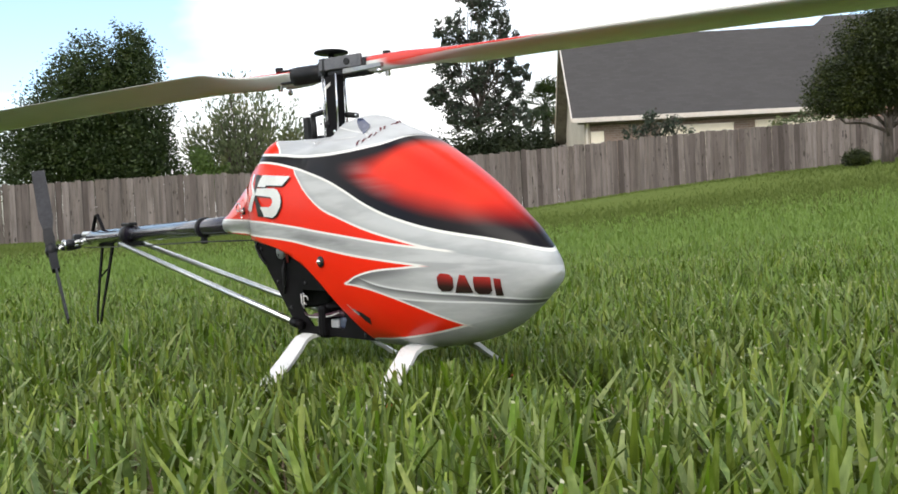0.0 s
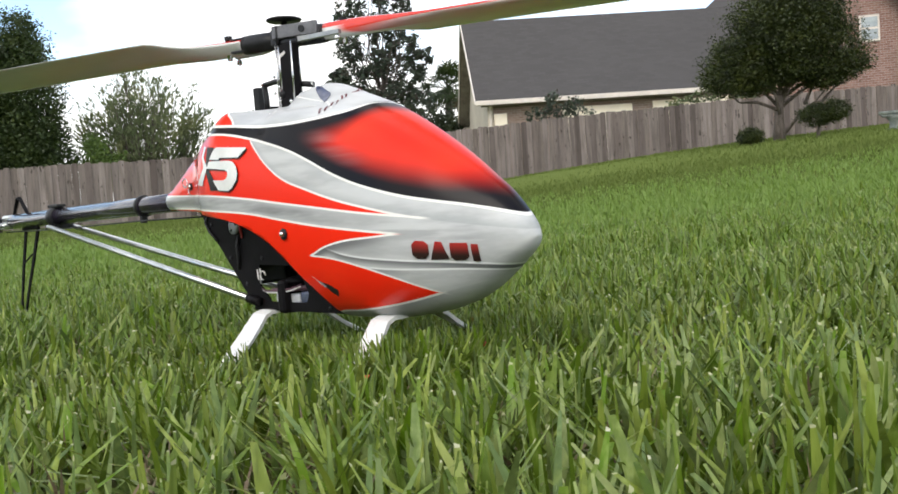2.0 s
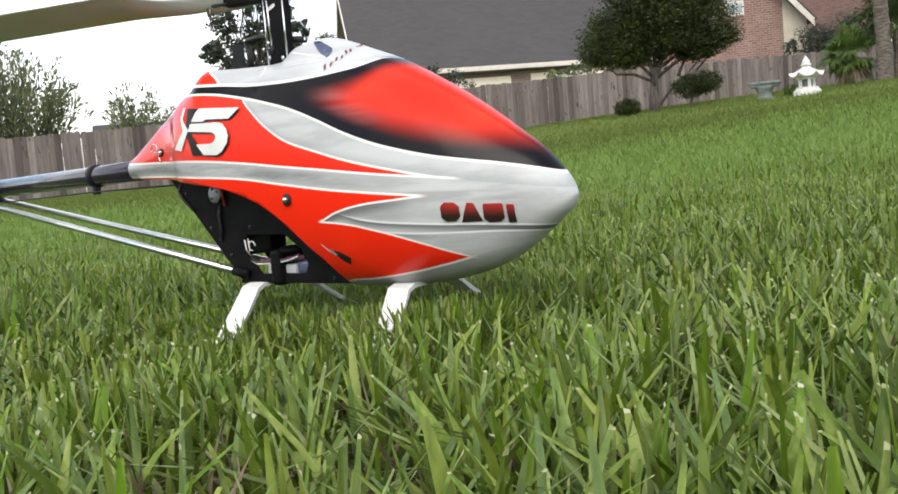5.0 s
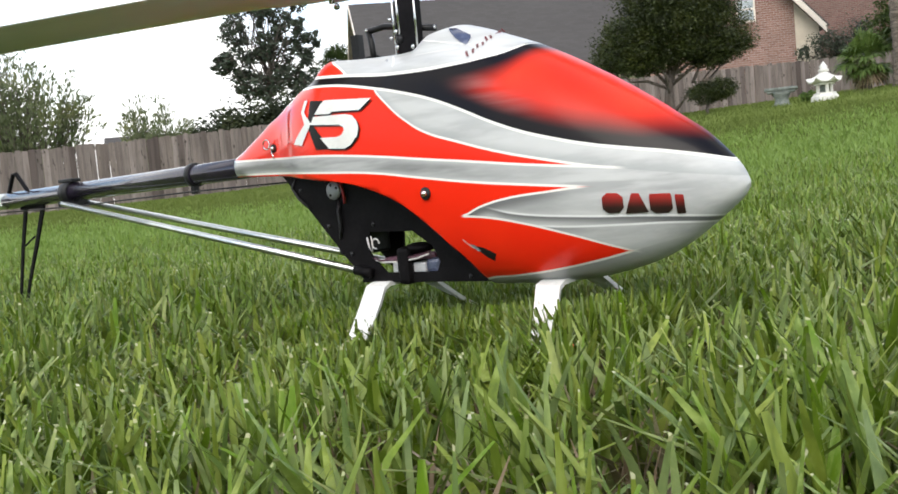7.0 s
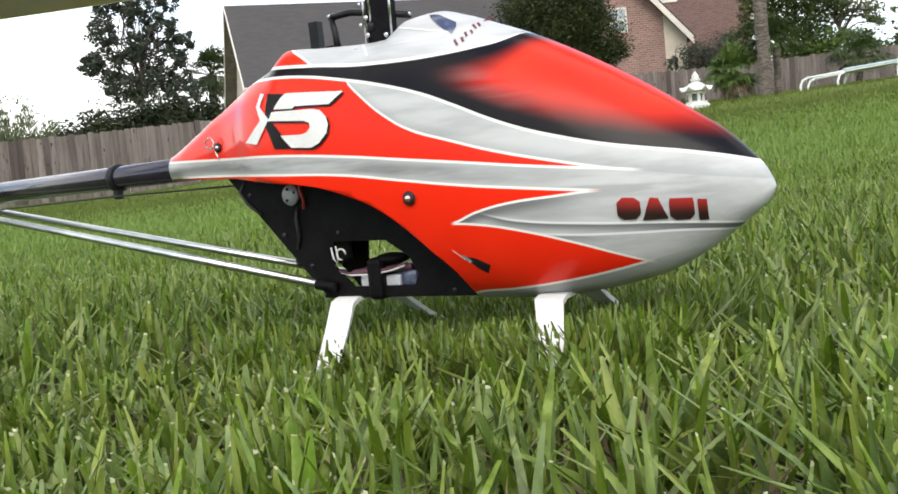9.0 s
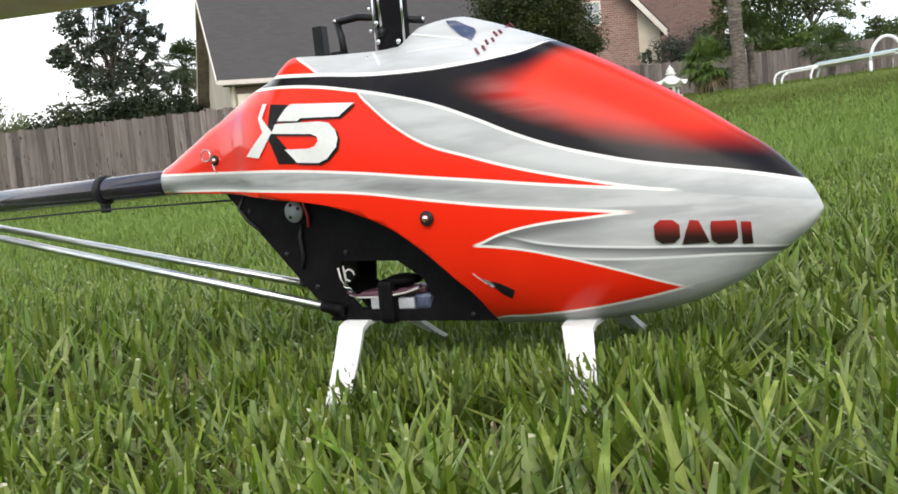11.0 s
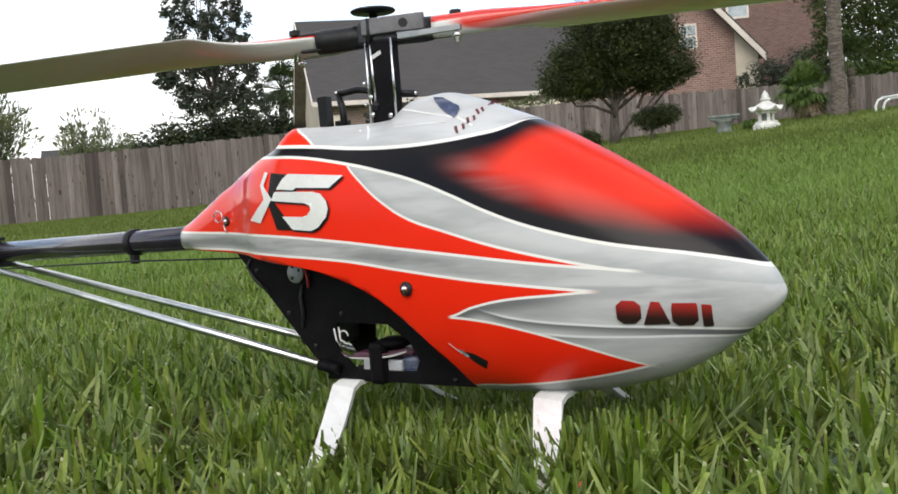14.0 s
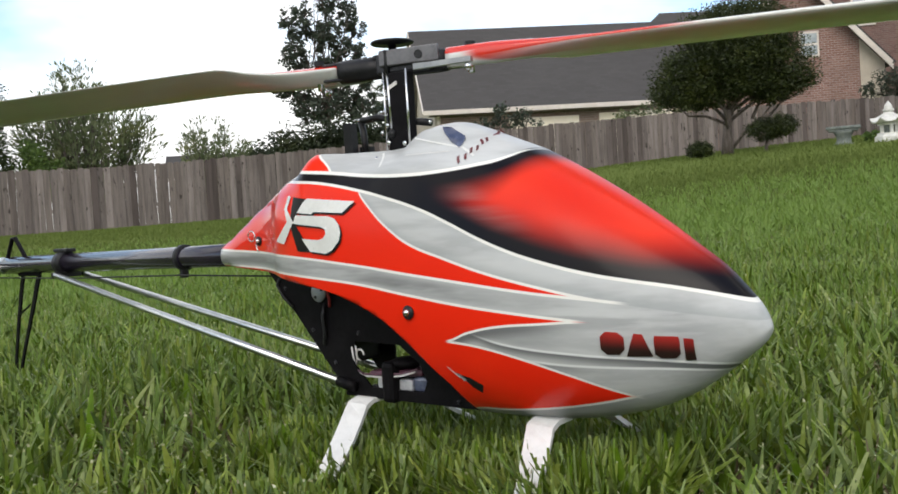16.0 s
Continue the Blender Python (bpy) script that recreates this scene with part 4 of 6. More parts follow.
horn = part("servo_horn", lathe(bmesh.new(), [(.0022, 0), (.0078, 0), (.0082, .0008), (.0078, .002), (.0022, .002)], 20, Matrix.Translation((-.0895, -.0242, .1545)) @ Euler((radians(90), 0, 0)).to_matrix().to_4x4()), GREY_METAL, heli, "silver round servo horn", True)
# black discs stand in for the dark of the horn's holes
for dx, dz in ((.0045, .002), (-.002, .0048), (-.003, -.004)):
    part("horn_hole_disc", lathe(bmesh.new(), [(.0002, 0), (.0013, 0), (.0013, .0006), (.0002, .0006)], 10, Matrix.Translation((-.0895 + dx, -.0261, .1545 + dz)) @ Euler((radians(90), 0, 0)).to_matrix().to_4x4()), BLACK_PLASTIC, horn)
part("wire", tube(bmesh.new(), [(-.082, -.0235, .166), (-.079, -.0262, .158), (-.0765, -.0262, .150), (-.079, -.0235, .143)], .0013, 8), WIRE_RED, heli, "thin red wire", True)
part("wire", tube(bmesh.new(), [(-.0845, -.0235, .145), (-.086, -.0255, .136), (-.0845, -.0255, .122), (-.088, -.0235, .112)], .0016, 8), BLACK_PLASTIC, heli, "thin black wire", True)
part("motor", lathe(bmesh.new(), [(.016, 0), (.0185, .002), (.0185, .03), (.015, .033), (.004, .034)], 24, Matrix.Translation((-.01, 0, .125))), ANODISED, heli, "dark motor can", True)
part("inner_block", box(bmesh.new(), (-.05, 0, .155), (.11, .036, .045), .003), BLACK_PLASTIC, heli, "black gearbox block inside the chassis")
part("inner_block", box(bmesh.new(), (-.082, 0, .115), (.034, .034, .036), .003), BLACK_PLASTIC, heli, "black gearbox block inside the chassis")
# speed controller strapped in the window
esc = part("speed_controller", box(bmesh.new(), (-.0155, -.008, .0850), (.036, .026, .0085), .0015), FOIL, heli, "silver-wrapped electronics unit")
part("wrap_lid", box(bmesh.new(), (-.0145, -.008, .0930), (.056, .0265, .0050), .0022, Euler((0, radians(-4), 0)).to_matrix()), PURPLE, esc, "dark red shrink wrap")
part("wrap_end", box(bmesh.new(), (.0095, -.008, .0865), (.0145, .0255, .0115), .003), GLASS_BLUE, esc, "glossy blue-grey end of the wrap")
band = part("hook_strap", box(bmesh.new(), (-.0165, -.0115, .0870), (.0135, .0335, .0315), .004), BLACK, heli, "black hook-and-loop strap")
part("strap_end", ball(bmesh.new(), (-.0085, -.0125, .1010), .013, 16, (1.05, 1.0, .34)), BLACK, band, "folded black strap end", True)
part("wire", tube(bmesh.new(), [(-.048, -.0245, .0925), (-.04, -.0255, .0905), (-.02, -.0255, .0905), (-.002, -.0255, .093), (.01, -.0245, .0965)], .0008, 8), WIRE_WHITE, heli, "thin pale wire", True)
part("wire", tube(bmesh.new(), [(-.056, -.0245, .112), (-.0535, -.0255, .1035), (-.050, -.0255, .0985), (-.0495, -.0255, .106), (-.0515, -.0245, .113)], .0007, 8), WIRE_WHITE, heli, "thin pale wire", True)
part("wire", tube(bmesh.new(), [(-.046 + .0042 * math.cos(a * .6), -.0255, .1065 + .0042 * math.sin(a * .6)) for a in range(9)], .0007, 8), WIRE_WHITE, heli, "thin pale wire", True)
part("wire", tube(bmesh.new(), [(-.05, -.0245, .094), (-.042, -.0262, .0920), (-.024, -.0262, .0922), (.0, -.0255, .095), (.012, -.0245, .0985)], .0008, 8), PURPLE, heli, "thin red wire", True)
part("wire", tube(bmesh.new(), [(-.135, -.0225, .171), (-.142, -.0245, .160), (-.134, -.025, .150), (-.122, -.0245, .141)], .0013, 8), BLACK_PLASTIC, heli, "thin black wire", True)

# tail boom, clamps, struts
part("tail_boom", tube(bmesh.new(), [(-.12, 0, .1862), (-.30, 0, .1838), (-.69, 0, .1795)], .0105, 24), BOOM, heli, "dark glossy tail boom tube", True)
for x in (-.3095,):
    c = part("boom_clamp", lathe(bmesh.new(), [(.0106, -.003), (.0125, -.003), (.0125, .003), (.0106, .003)], 24, Matrix.Translation((x, 0, .1837)) @ Euler((0, radians(90), 0)).to_matrix().to_4x4()), BLACK_PLASTIC, heli, "black boom ring", True)
    part("rod_guide", box(bmesh.new(), (x, -.002, .1685), (.0065, .007, .0085), .0012), BLACK_PLASTIC, c)
cl = part("strut_clamp", lathe(bmesh.new(), [(.0106, -.007), (.0132, -.007), (.0132, .007), (.0106, .007)], 24, Matrix.Translation((-.545, 0, .1812)) @ Euler((0, radians(90), 0)).to_matrix().to_4x4()), BLACK_PLASTIC, heli, "black strut clamp", True)
part("clamp_cap", box(bmesh.new(), (-.545, 0, .1955), (.03, .012, .004), .001), BLACK_PLASTIC, cl)
part("clamp_lug", box(bmesh.new(), (-.54, 0, .1685), (.014, .034, .006), .001), BLACK_PLASTIC, cl)
for y in (-1, 1):
    st = part("boom_strut", tube(bmesh.new(), [(-.540, y * .015, .1685), (-.064, y * .027, .0835)], .0033, 14), ALU, heli, "polished aluminium boom strut", True)
    part("strut_end", tube(bmesh.new(), [(-.070, y * .0268, .0846), (-.060, y * .0272, .0828), (-.052, y * .0272, .0815)], .0044, 12), BLACK, st, "black strut end", True)
part("tail_rod", tube(bmesh.new(), [(-.12, -.012, .166), (-.31, -.006, .167), (-.52, -.008, .1645), (-.69, -.012, .1655)], .0008, 6), ANODISED, heli, "thin tail control rod", True)

# tail
part("tail_case", box(bmesh.new(), (-.7, 0, .1795), (.03, .018, .02), .004), ALU, heli, "silver tail gear case")
part("tail_case_cap", box(bmesh.new(), (-.722, -.006, .1785), (.014, .024, .016), .003), ANODISED, heli, "dark tail case cap")
part("fin_bar", strap(bmesh.new(), [(-.652, .001, .170), (-.672, .001, .115), (-.687, .001, .066), (-.689, .001, .048)], [.0075, .0062, .005, .0042], .002, (1, 0, 0)), BLACK, heli, "black carbon tail fin bar")
part("fin_bar", strap(bmesh.new(), [(-.612, .001, .168), (-.638, .001, .12), (-.664, .001, .075), (-.676, .001, .050)], [.0085, .0072, .0056, .0044], .002, (1, 0, 0)), BLACK, heli, "black carbon tail fin bar")
part("fin_cross", strap(bmesh.new(), [(-.670, .001, .119), (-.640, .001, .132)], .004, .002, (1, 0, 1)), BLACK, heli)
part("fin_plate", box(bmesh.new(), (-.634, .0, .1695), (.056, .003, .006), .001), BLACK, heli)
part("top_fin", tube(bmesh.new(), [(-.690, .0, .186), (-.672, .0, .212), (-.664, .0, .2125), (-.640, .0, .188)], .0026, 8), BLACK, heli, "black loop over the tail boom")
hub = (-.708, -.055, .163)
part("tail_shaft", tube(bmesh.new(), [(-.708, -.008, .1775), hub], .0032, 12), STEEL, heli, "steel tail shaft", True)
part("pitch_slider", lathe(bmesh.new(), [(.004, -.006), (.0068, -.005), (.0068, .003), (.0045, .006)], 18, Matrix.Translation((-.700, -.03, .1722)) @ Euler((radians(90), 0, 0)).to_matrix().to_4x4()), ANODISED, heli, "dark pitch slider", True)
part("pitch_lever", strap(bmesh.new(), [(-.70, -.014, .167), (-.702, -.032, .1635), (-.699, -.044, .1655)], .004, .003, (0, 0, 1)), BLACK_PLASTIC, heli)
part("pitch_lever", tube(bmesh.new(), [(-.697, -.012, .1700), (-.706, -.030, .1690), (-.712, -.046, .1712)], .0014, 8), STEEL, heli, "thin steel tail link", True)
for q in ((-.697, -.013, .1745), (-.703, -.036, .1665), (-.699, -.0455, .1655)):
    part("link_ball", ball(bmesh.new(), q, .0026, 10), STEEL, heli, "", True)
part("slider_ring", lathe(bmesh.new(), [(.0055, -.0018), (.0088, -.0018), (.0088, .0018), (.0055, .0018)], 18, Matrix.Translation((-.7035, -.038, .1700)) @ Euler((radians(90), 0, 0)).to_matrix().to_4x4()), STEEL, heli, "bright slider ring", True)
tr = part("tail_hub", ball(bmesh.new(), hub, .0105, 16, (1, .85, 1.15)), BLACK_PLASTIC, heli, "black tail rotor hub", True)
up_dir = Vector((-.34, 0, .94)).normalized()
for s, ln in ((1, .129), (-1, .118)):
    d = (up_dir if s > 0 else Vector((.5, 0, -.866))).normalized()
    wdir = Vector((.35, .93, .12)).normalized() if s > 0 else Vector((.866, -.25, .5)).normalized()
    p = Vector(hub)
    part("tail_grip", strap(bmesh.new(), [p, p + d * .018, p + d * .034], [.013, .0155, .0125], .011, wdir), BLACK_PLASTIC, tr, "black tail blade grip")
    part("tail_blade", strap(bmesh.new(), [p + d * .028, p + d * .040, p + d * .052, p + d * .1, p + d * ln], [.010, .016, .0205, .0195, .0185], .0028, wdir), TAIL_PLASTIC, tr, "dark grey plastic tail blade")

# skids: four curved white legs
for x, rake in ((-.0425, .4), (.127, .42)):
    for y in (-1, 1):
        pts = [(x + max(0, a - .034) * rake, y * a, b) for a, b in ((.012, .0728), (.027, .0722), (.034, .0695), (.043, .0625), (.058, .0515), (.076, .040), (.094, .029), (.112, .017), (.127, .004))]
        part("skid_leg", strap(bmesh.new(), pts, [.0205, .0205, .0205, .020, .019, .0175, .0165, .016, .0155], .0034, [(1, 0, -k) for k in (0, 0, .06, .2, .33, .36, .36, .36, .36)]), WHITE_PLASTIC, heli, "white curved plastic skid leg")
for y in (-1, 1):
    part("skid_tube", tube(bmesh.new(), [(-.09, y * .127, .008), (-.07, y * .127, .002), (.02, y * .127, .001), (.2, y * .127, .002), (.22, y * .127, .008)], .0032, 10), WHITE_PLASTIC, heli, "white skid tube hidden in the grass", True)

# mast and head
MX, MY = -.009, -.007
part("main_shaft", tube(bmesh.new(), [(MX, MY, .2), (MX, MY, .332)], .005, 16), STEEL, heli, "steel main shaft", True)
mt = part("anti_rotation_post", box(bmesh.new(), (MX + .0108, MY - .006, .283), (.0216, .009, .068), .0012), BLACK, heli, "flat black guide post beside the shaft")
for sx, sz in ((.0012, .2785), (.0015, .2660), (.0175, .2640)):
    part("post_screw", lathe(bmesh.new(), [(.0004, 0), (.0019, 0), (.0019, .0009), (.0010, .0013)], 12, Matrix.Translation((MX + sx, MY - .0112, sz)) @ Euler((radians(90), 0, 0)).to_matrix().to_4x4()), STEEL, mt, "bright screw head", True)
for dx, dy in ((.0216, -.0105), (-.0012, -.0105)):
    part("guide_rod", tube(bmesh.new(), [(MX + dx, MY + dy, .258), (MX + dx, MY + dy, .318)], .0009, 8), STEEL, heli, "bright thin rod", True)
part("post_mark", box(bmesh.new(), (MX + .0085, MY - .0113, .3075), (.009, .0004, .0028), 0, Euler((0, radians(-20), 0)).to_matrix()), WIRE_WHITE, mt, "small white bars of writing")
sw = part("swashplate", lathe(bmesh.new(), [(.006, -.003), (.017, -.003), (.018, 0), (.015, .003), (.006, .004)], 24, Matrix.Translation((MX, MY, .2535))), ANODISED, heli, "dark swashplate", True)
for a in (20, 140, 260):
    q = Vector((math.cos(radians(a)), math.sin(radians(a)), 0))
    c = Vector((MX, MY, .2545))
    part("swash_ball", ball(bmesh.new(), c + q * .021, .0017, 10), STEEL, sw, "", True)
for pts, w in ([[(-.060, .010, .268), (-.060, .010, .240)], .010], [[(-.070, .002, .287), (-.0685, .002, .24)], .0085]):
    part("servo_post", strap(bmesh.new(), pts, w, .007, (1, 0, 0)), BLACK_PLASTIC, heli, "black upright post behind the shaft")
part("mixing_arm", tube(bmesh.new(), [(-.049, -.006, .2865), (-.03, -.006, .2875), (-.006, -.008, .283), (.008, -.004, .2805), (.0195, 0, .2785)], .0027, 8), BLACK_PLASTIC, heli, "black mixing arm", True)
part("mixing_arm", tube(bmesh.new(), [(-.0485, -.006, .2865), (-.045, -.007, .275), (-.0425, -.008, .255)], .0027, 8), BLACK_PLASTIC, heli, "black mixing arm", True)
for p in ((-.0485, -.0085, .287), (.0195, -.002, .279), (MX - .002, MY - .014, .2885), (MX - .002, MY - .014, .2735)):
    part("pivot_screw", ball(bmesh.new(), p, .0015, 10), STEEL, heli, "", True)

ROT, TILT = 24.5, -1.2
head = part("rotor_head", box(bmesh.new(), (.010, 0, 0), (.042, .018, .0155), .002), ANODISED, heli, "dark machined rotor head block")
head.matrix_local = pose(MX, MY, .3245, 0, 0, ROT) @ pose(0, 0, 0, 0, TILT, 0)
for y in (-1, 1):
    c = part("head_cheek", box(bmesh.new(), (.016, y * .0105, .0035), (.046, .004, .012), .001), CHEEK_METAL, head, "dark aluminium head cheek")
    part("cheek_bolt", lathe(bmesh.new(), [(.0005, 0), (.0032, 0), (.0032, .0012), (.0005, .0012)], 16, Matrix.Translation((.024, y * .0122, .0035)) @ Euler((radians(90 * -y if y > 0 else 90), 0, 0)).to_matrix().to_4x4()), BLACK_PLASTIC, c)
part("head_button", lathe(bmesh.new(), [(.003, -.013), (.003, -.001), (.0155, -.0006), (.0165, .0004), (.0155, .0014), (.001, .002)], 32, Matrix.Translation((MX, MY, .3405))), BLACK_PLASTIC, heli, "flat round black head button", True)
for s in (1, -1):
    gr = part("blade_grip", tube(bmesh.new(), [(s * .004, 0, 0), (s * .018, 0, 0), (s * .036, 0, 0), (s * .0425, 0, 0)], [.0082, .0087, .009, .0086], 18), BLACK_PLASTIC, heli, "black blade grip", True)
    gr.matrix_local = pose(MX, MY, .3235, 0, 0, ROT) @ pose(0, 0, 0, 0, TILT, 0)
    for dz in (-1, 1):
        part("grip_fork", box(bmesh.new(), (s * .047, 0, dz * .0058), (.016, .013, .0022), .0008), ANODISED, gr, "dark grip fork")
    part("blade_bolt", tube(bmesh.new(), [(s * .060, 0, -.0118), (s * .060, 0, .0098)], .0024, 12), STEEL, gr, "steel blade bolt", True)
    part("bolt_nut", tube(bmesh.new(), [(s * .060, 0, .0072), (s * .060, 0, .0108)], .0042, 6), BLACK_PLASTIC, gr, "black nut")
    arm = part("pitch_arm", strap(bmesh.new(), [(s * .02, -s * .010, -.004), (s * .035, -s * .017, -.0052), (s * .066, -s * .021, -.0052)], [.0044, .0038, .0036], .0046, (0, 0, 1)), ARM_METAL, gr, "grey metal pitch arm")
    part("arm_ball", ball(bmesh.new(), (s * .063, -s * .021, -.0105), .003, 10), STEEL, arm, "", True)
for px, py in ((-.0062, -.0175), (-.0118, .0085)):
    p = Vector((px, py, .318))
    part("pitch_link", tube(bmesh.new(), [p, p + Vector((.0018, 0, -.046))], .0011, 8), STEEL, heli, "thin steel link rod", True)
    part("link_end", tube(bmesh.new(), [p + Vector((0, 0, .016)), p], .0022, 10), BLACK_PLASTIC, heli, "black link end", True)
    part("link_end", ball(bmesh.new(), p + Vector((.0018, 0, -.046)), .0034, 12), BLACK_PLASTIC, heli, "black ball socket", True)

CHORD_LE = smooth((.042, .075, .11, .16, .24, .61, .617), (.010, .011, .0125, .0140, .0145, .0145, .0115))
CHORD_TE = smooth((.042, .07, .085, .1, .113, .123, .13, .16, .61, .617), (-.010, -.0112, -.0135, -.0185, -.027, -.0365, -.039, -.0395, -.0395, -.035))


def make_blade(s, pitch, droop):
    bm = bmesh.new()
    cols = []
    for r in np.concatenate([np.linspace(.0435, .26, 44), np.linspace(.27, .617, 30)]):
        le, te = CHORD_LE(r), CHORD_TE(r)
        c = le - te
        th = .0125 if r < .08 else max(.0058, .0125 - (r - .08) * .09)
        ring = []
        for k in range(20):
            q = 2 * math.pi * k / 20
            f = 0.5 - 0.5 * math.cos(q)
            yy = c * f - le
            prof = th * 1.3 * (math.sqrt(max(f, 0)) * (1 - f) * 1.15 + .03 * (f < .98))
            ring.append(bm.verts.new((r, yy, prof * (1 if q < math.pi else -1) - droop * (r - .05) ** 2)))
        cols.append(ring)
    for p, q in zip(cols, cols[1:]):
        for k in range(20):
            bm.faces.new((p[k], p[(k + 1) % 20], q[(k + 1) % 20], q[k]))
    bm.faces.new(cols[0][::-1])
    bm.faces.new(cols[-1])
    bmesh.ops.remove_doubles(bm, verts=bm.verts, dist=.00005)
    ob = part("main_blade", bm, BLADE, heli, "white lacquered rotor blade with a red root", True)
    ob.matrix_local = pose(MX, MY, .3235, 0, 0, ROT) @ pose(0, 0, 0, 0, TILT, 0) @ pose(0, 0, 0, 0, 0, 0 if s > 0 else 180) @ pose(0, 0, 0, pitch, 0, 0)
    return ob


make_blade(1, -5.5, .032)
make_blade(-1, 12, .02)

# ---- fence ----
FENCE_TOP = smooth((-26, -10.5, -6.0, -4.75, -3.0, 0.0, 3.0, 7.6, 11.7, 15.9, 30), (1.62, 1.68, 1.79, 1.80, 1.86, 2.035, 2.235, 2.49, 2.64, 2.75, 2.6))


def picket_mesh():
    bm = bmesh.new()
    h, w, t = 1.0, .150, .018
    e = .018
    plate(bm, [(-w / 2, 0), (w / 2, 0), (w / 2, h - e), (w / 2 - .022, h), (-w / 2 + .022, h), (-w / 2, h - e)], 0, t)
    bmesh.ops.recalc_face_normals(bm, faces=bm.faces)
    me = bpy.data.meshes.new("picket")
    bm.to_mesh(me)
    bm.free()
    me.materials.append(PICKET)
    return me


PICKET_MESH = picket_mesh()


def make_fence(a, b, tops, label):
    """One straight run of upright boards on two rails with posts behind."""
    a, b = Vector(a), Vector(b)
    d = (b - a).normalized()
    ln = (b - a).length
    ang = math.degrees(math.atan2(d.y, d.x))
    root = thing("fence", pose(a.x, a.y, 0, 0, 0, ang), label, "fence", kind="structure")
    rng = random.Random(int(a.x * 100))
    n = max(1, round(ln / .149))
    step = ln / n
    for k in range(n):
        s = (k + .5) * step
        p = a + d * s
        top = tops(p.x) + rng.uniform(-.025, .025)
        low = float(height(p.x, p.y)) - .25
        o = new("picket", PICKET_MESH)
        o.parent = root
        o.matrix_local = pose(s, (.010 if k % 2 else -.010) + rng.uniform(-.004, .004), low, 0, rng.uniform(-.3, .3), 0) @ Matrix.Diagonal((rng.uniform(.955, 1.03), 1, top - low, 1))
    for dz in (.35, 1.25):
        q0, q1 = tops(a.x) - dz, tops(b.x) - dz
        part("rail", strap(bmesh.new(), [(0, .04, q0), (ln, .04, q1)], .04, .09, (0, 1, 0)), RAIL, root)
    for k in range(int(ln / 2.4) + 1):
        s = k * 2.4
        p = a + d * s
        low = float(height(p.x, p.y)) - .3
        part("post", box(bmesh.new(), (s, .1, (low + tops(p.x) - .1) / 2), (.09, .09, tops(p.x) - .1 - low)), RAIL, root)


make_fence((-26, 18.9), (3.0, 25.9), FENCE_TOP, "weathered grey cedar picket fence along the lawn")
make_fence((3.0, 25.9), (16.2, 25.4), FENCE_TOP, "weathered grey cedar picket fence in front of the house")
make_fence((16.2, 25.4), (21.5, 14.5), lambda x: 2.75 - (x - 16.2) * .09, "weathered grey cedar picket fence behind the palm")
make_fence((21.5, 14.5), (27.0, 4.0), lambda x: 2.27, "weathered grey cedar picket fence at the end of the yard")
# three unseen runs added so the canopy reflects boards instead of open sky
make_fence((27.0, 4.0), (27.0, -14.0), lambda x: 1.9, "unseen grey cedar picket fence added to close the yard")
make_fence((-26, -14.0), (-26, 18.9), lambda x: 1.75, "unseen grey cedar picket fence added on the far side")
make_fence((27.0, -14.0), (-26, -14.0), lambda x: 1.85, "unseen grey cedar picket fence added behind the viewpoint")

# ---- houses ----


def quad(bm, pts, uv=None):
    """A four-sided face with metre UVs along its first edge and up."""
    vs = [bm.verts.new(p) for p in pts]
    f = bm.faces.new(vs)
    lay = bm.loops.layers.uv.verify()
    o = Vector(pts[0])
    ux = (Vector(pts[1]) - o).normalized()
    nz = ux.cross(Vector(pts[-1]) - o).normalized()
    uy = nz.cross(ux)
    for lp in f.loops:
        q = lp.vert.co - o
        lp[lay].uv = (q.dot(ux), q.dot(uy))
    return f


def slab(bm, pts, thick):
    """A thick sheet from a face's corners, pushed back along its normal."""
    pts = [Vector(p) for p in pts]
    n = (pts[1] - pts[0]).cross(pts[-1] - pts[0]).normalized() * thick
    back = [p - n for p in pts]
    quad(bm, pts)
    quad(bm, back[::-1])
    for k in range(len(pts)):
        j = (k + 1) % len(pts)
        quad(bm, [pts[j], pts[k], back[k], back[j]])
    return bm


def window(parent, x, y, z, w, h, depth=.06):
    win = part("window", box(bmesh.new(), (x, y, z), (w, depth, h), .01), TRIM, parent, "white window frame")
    for sgn in (-1, 1):
        part("pane", box(bmesh.new(), (x, y - depth / 2, z + sgn * h * .23), (w * .8, .02, h * .38)), PANE, win, "pale window pane")


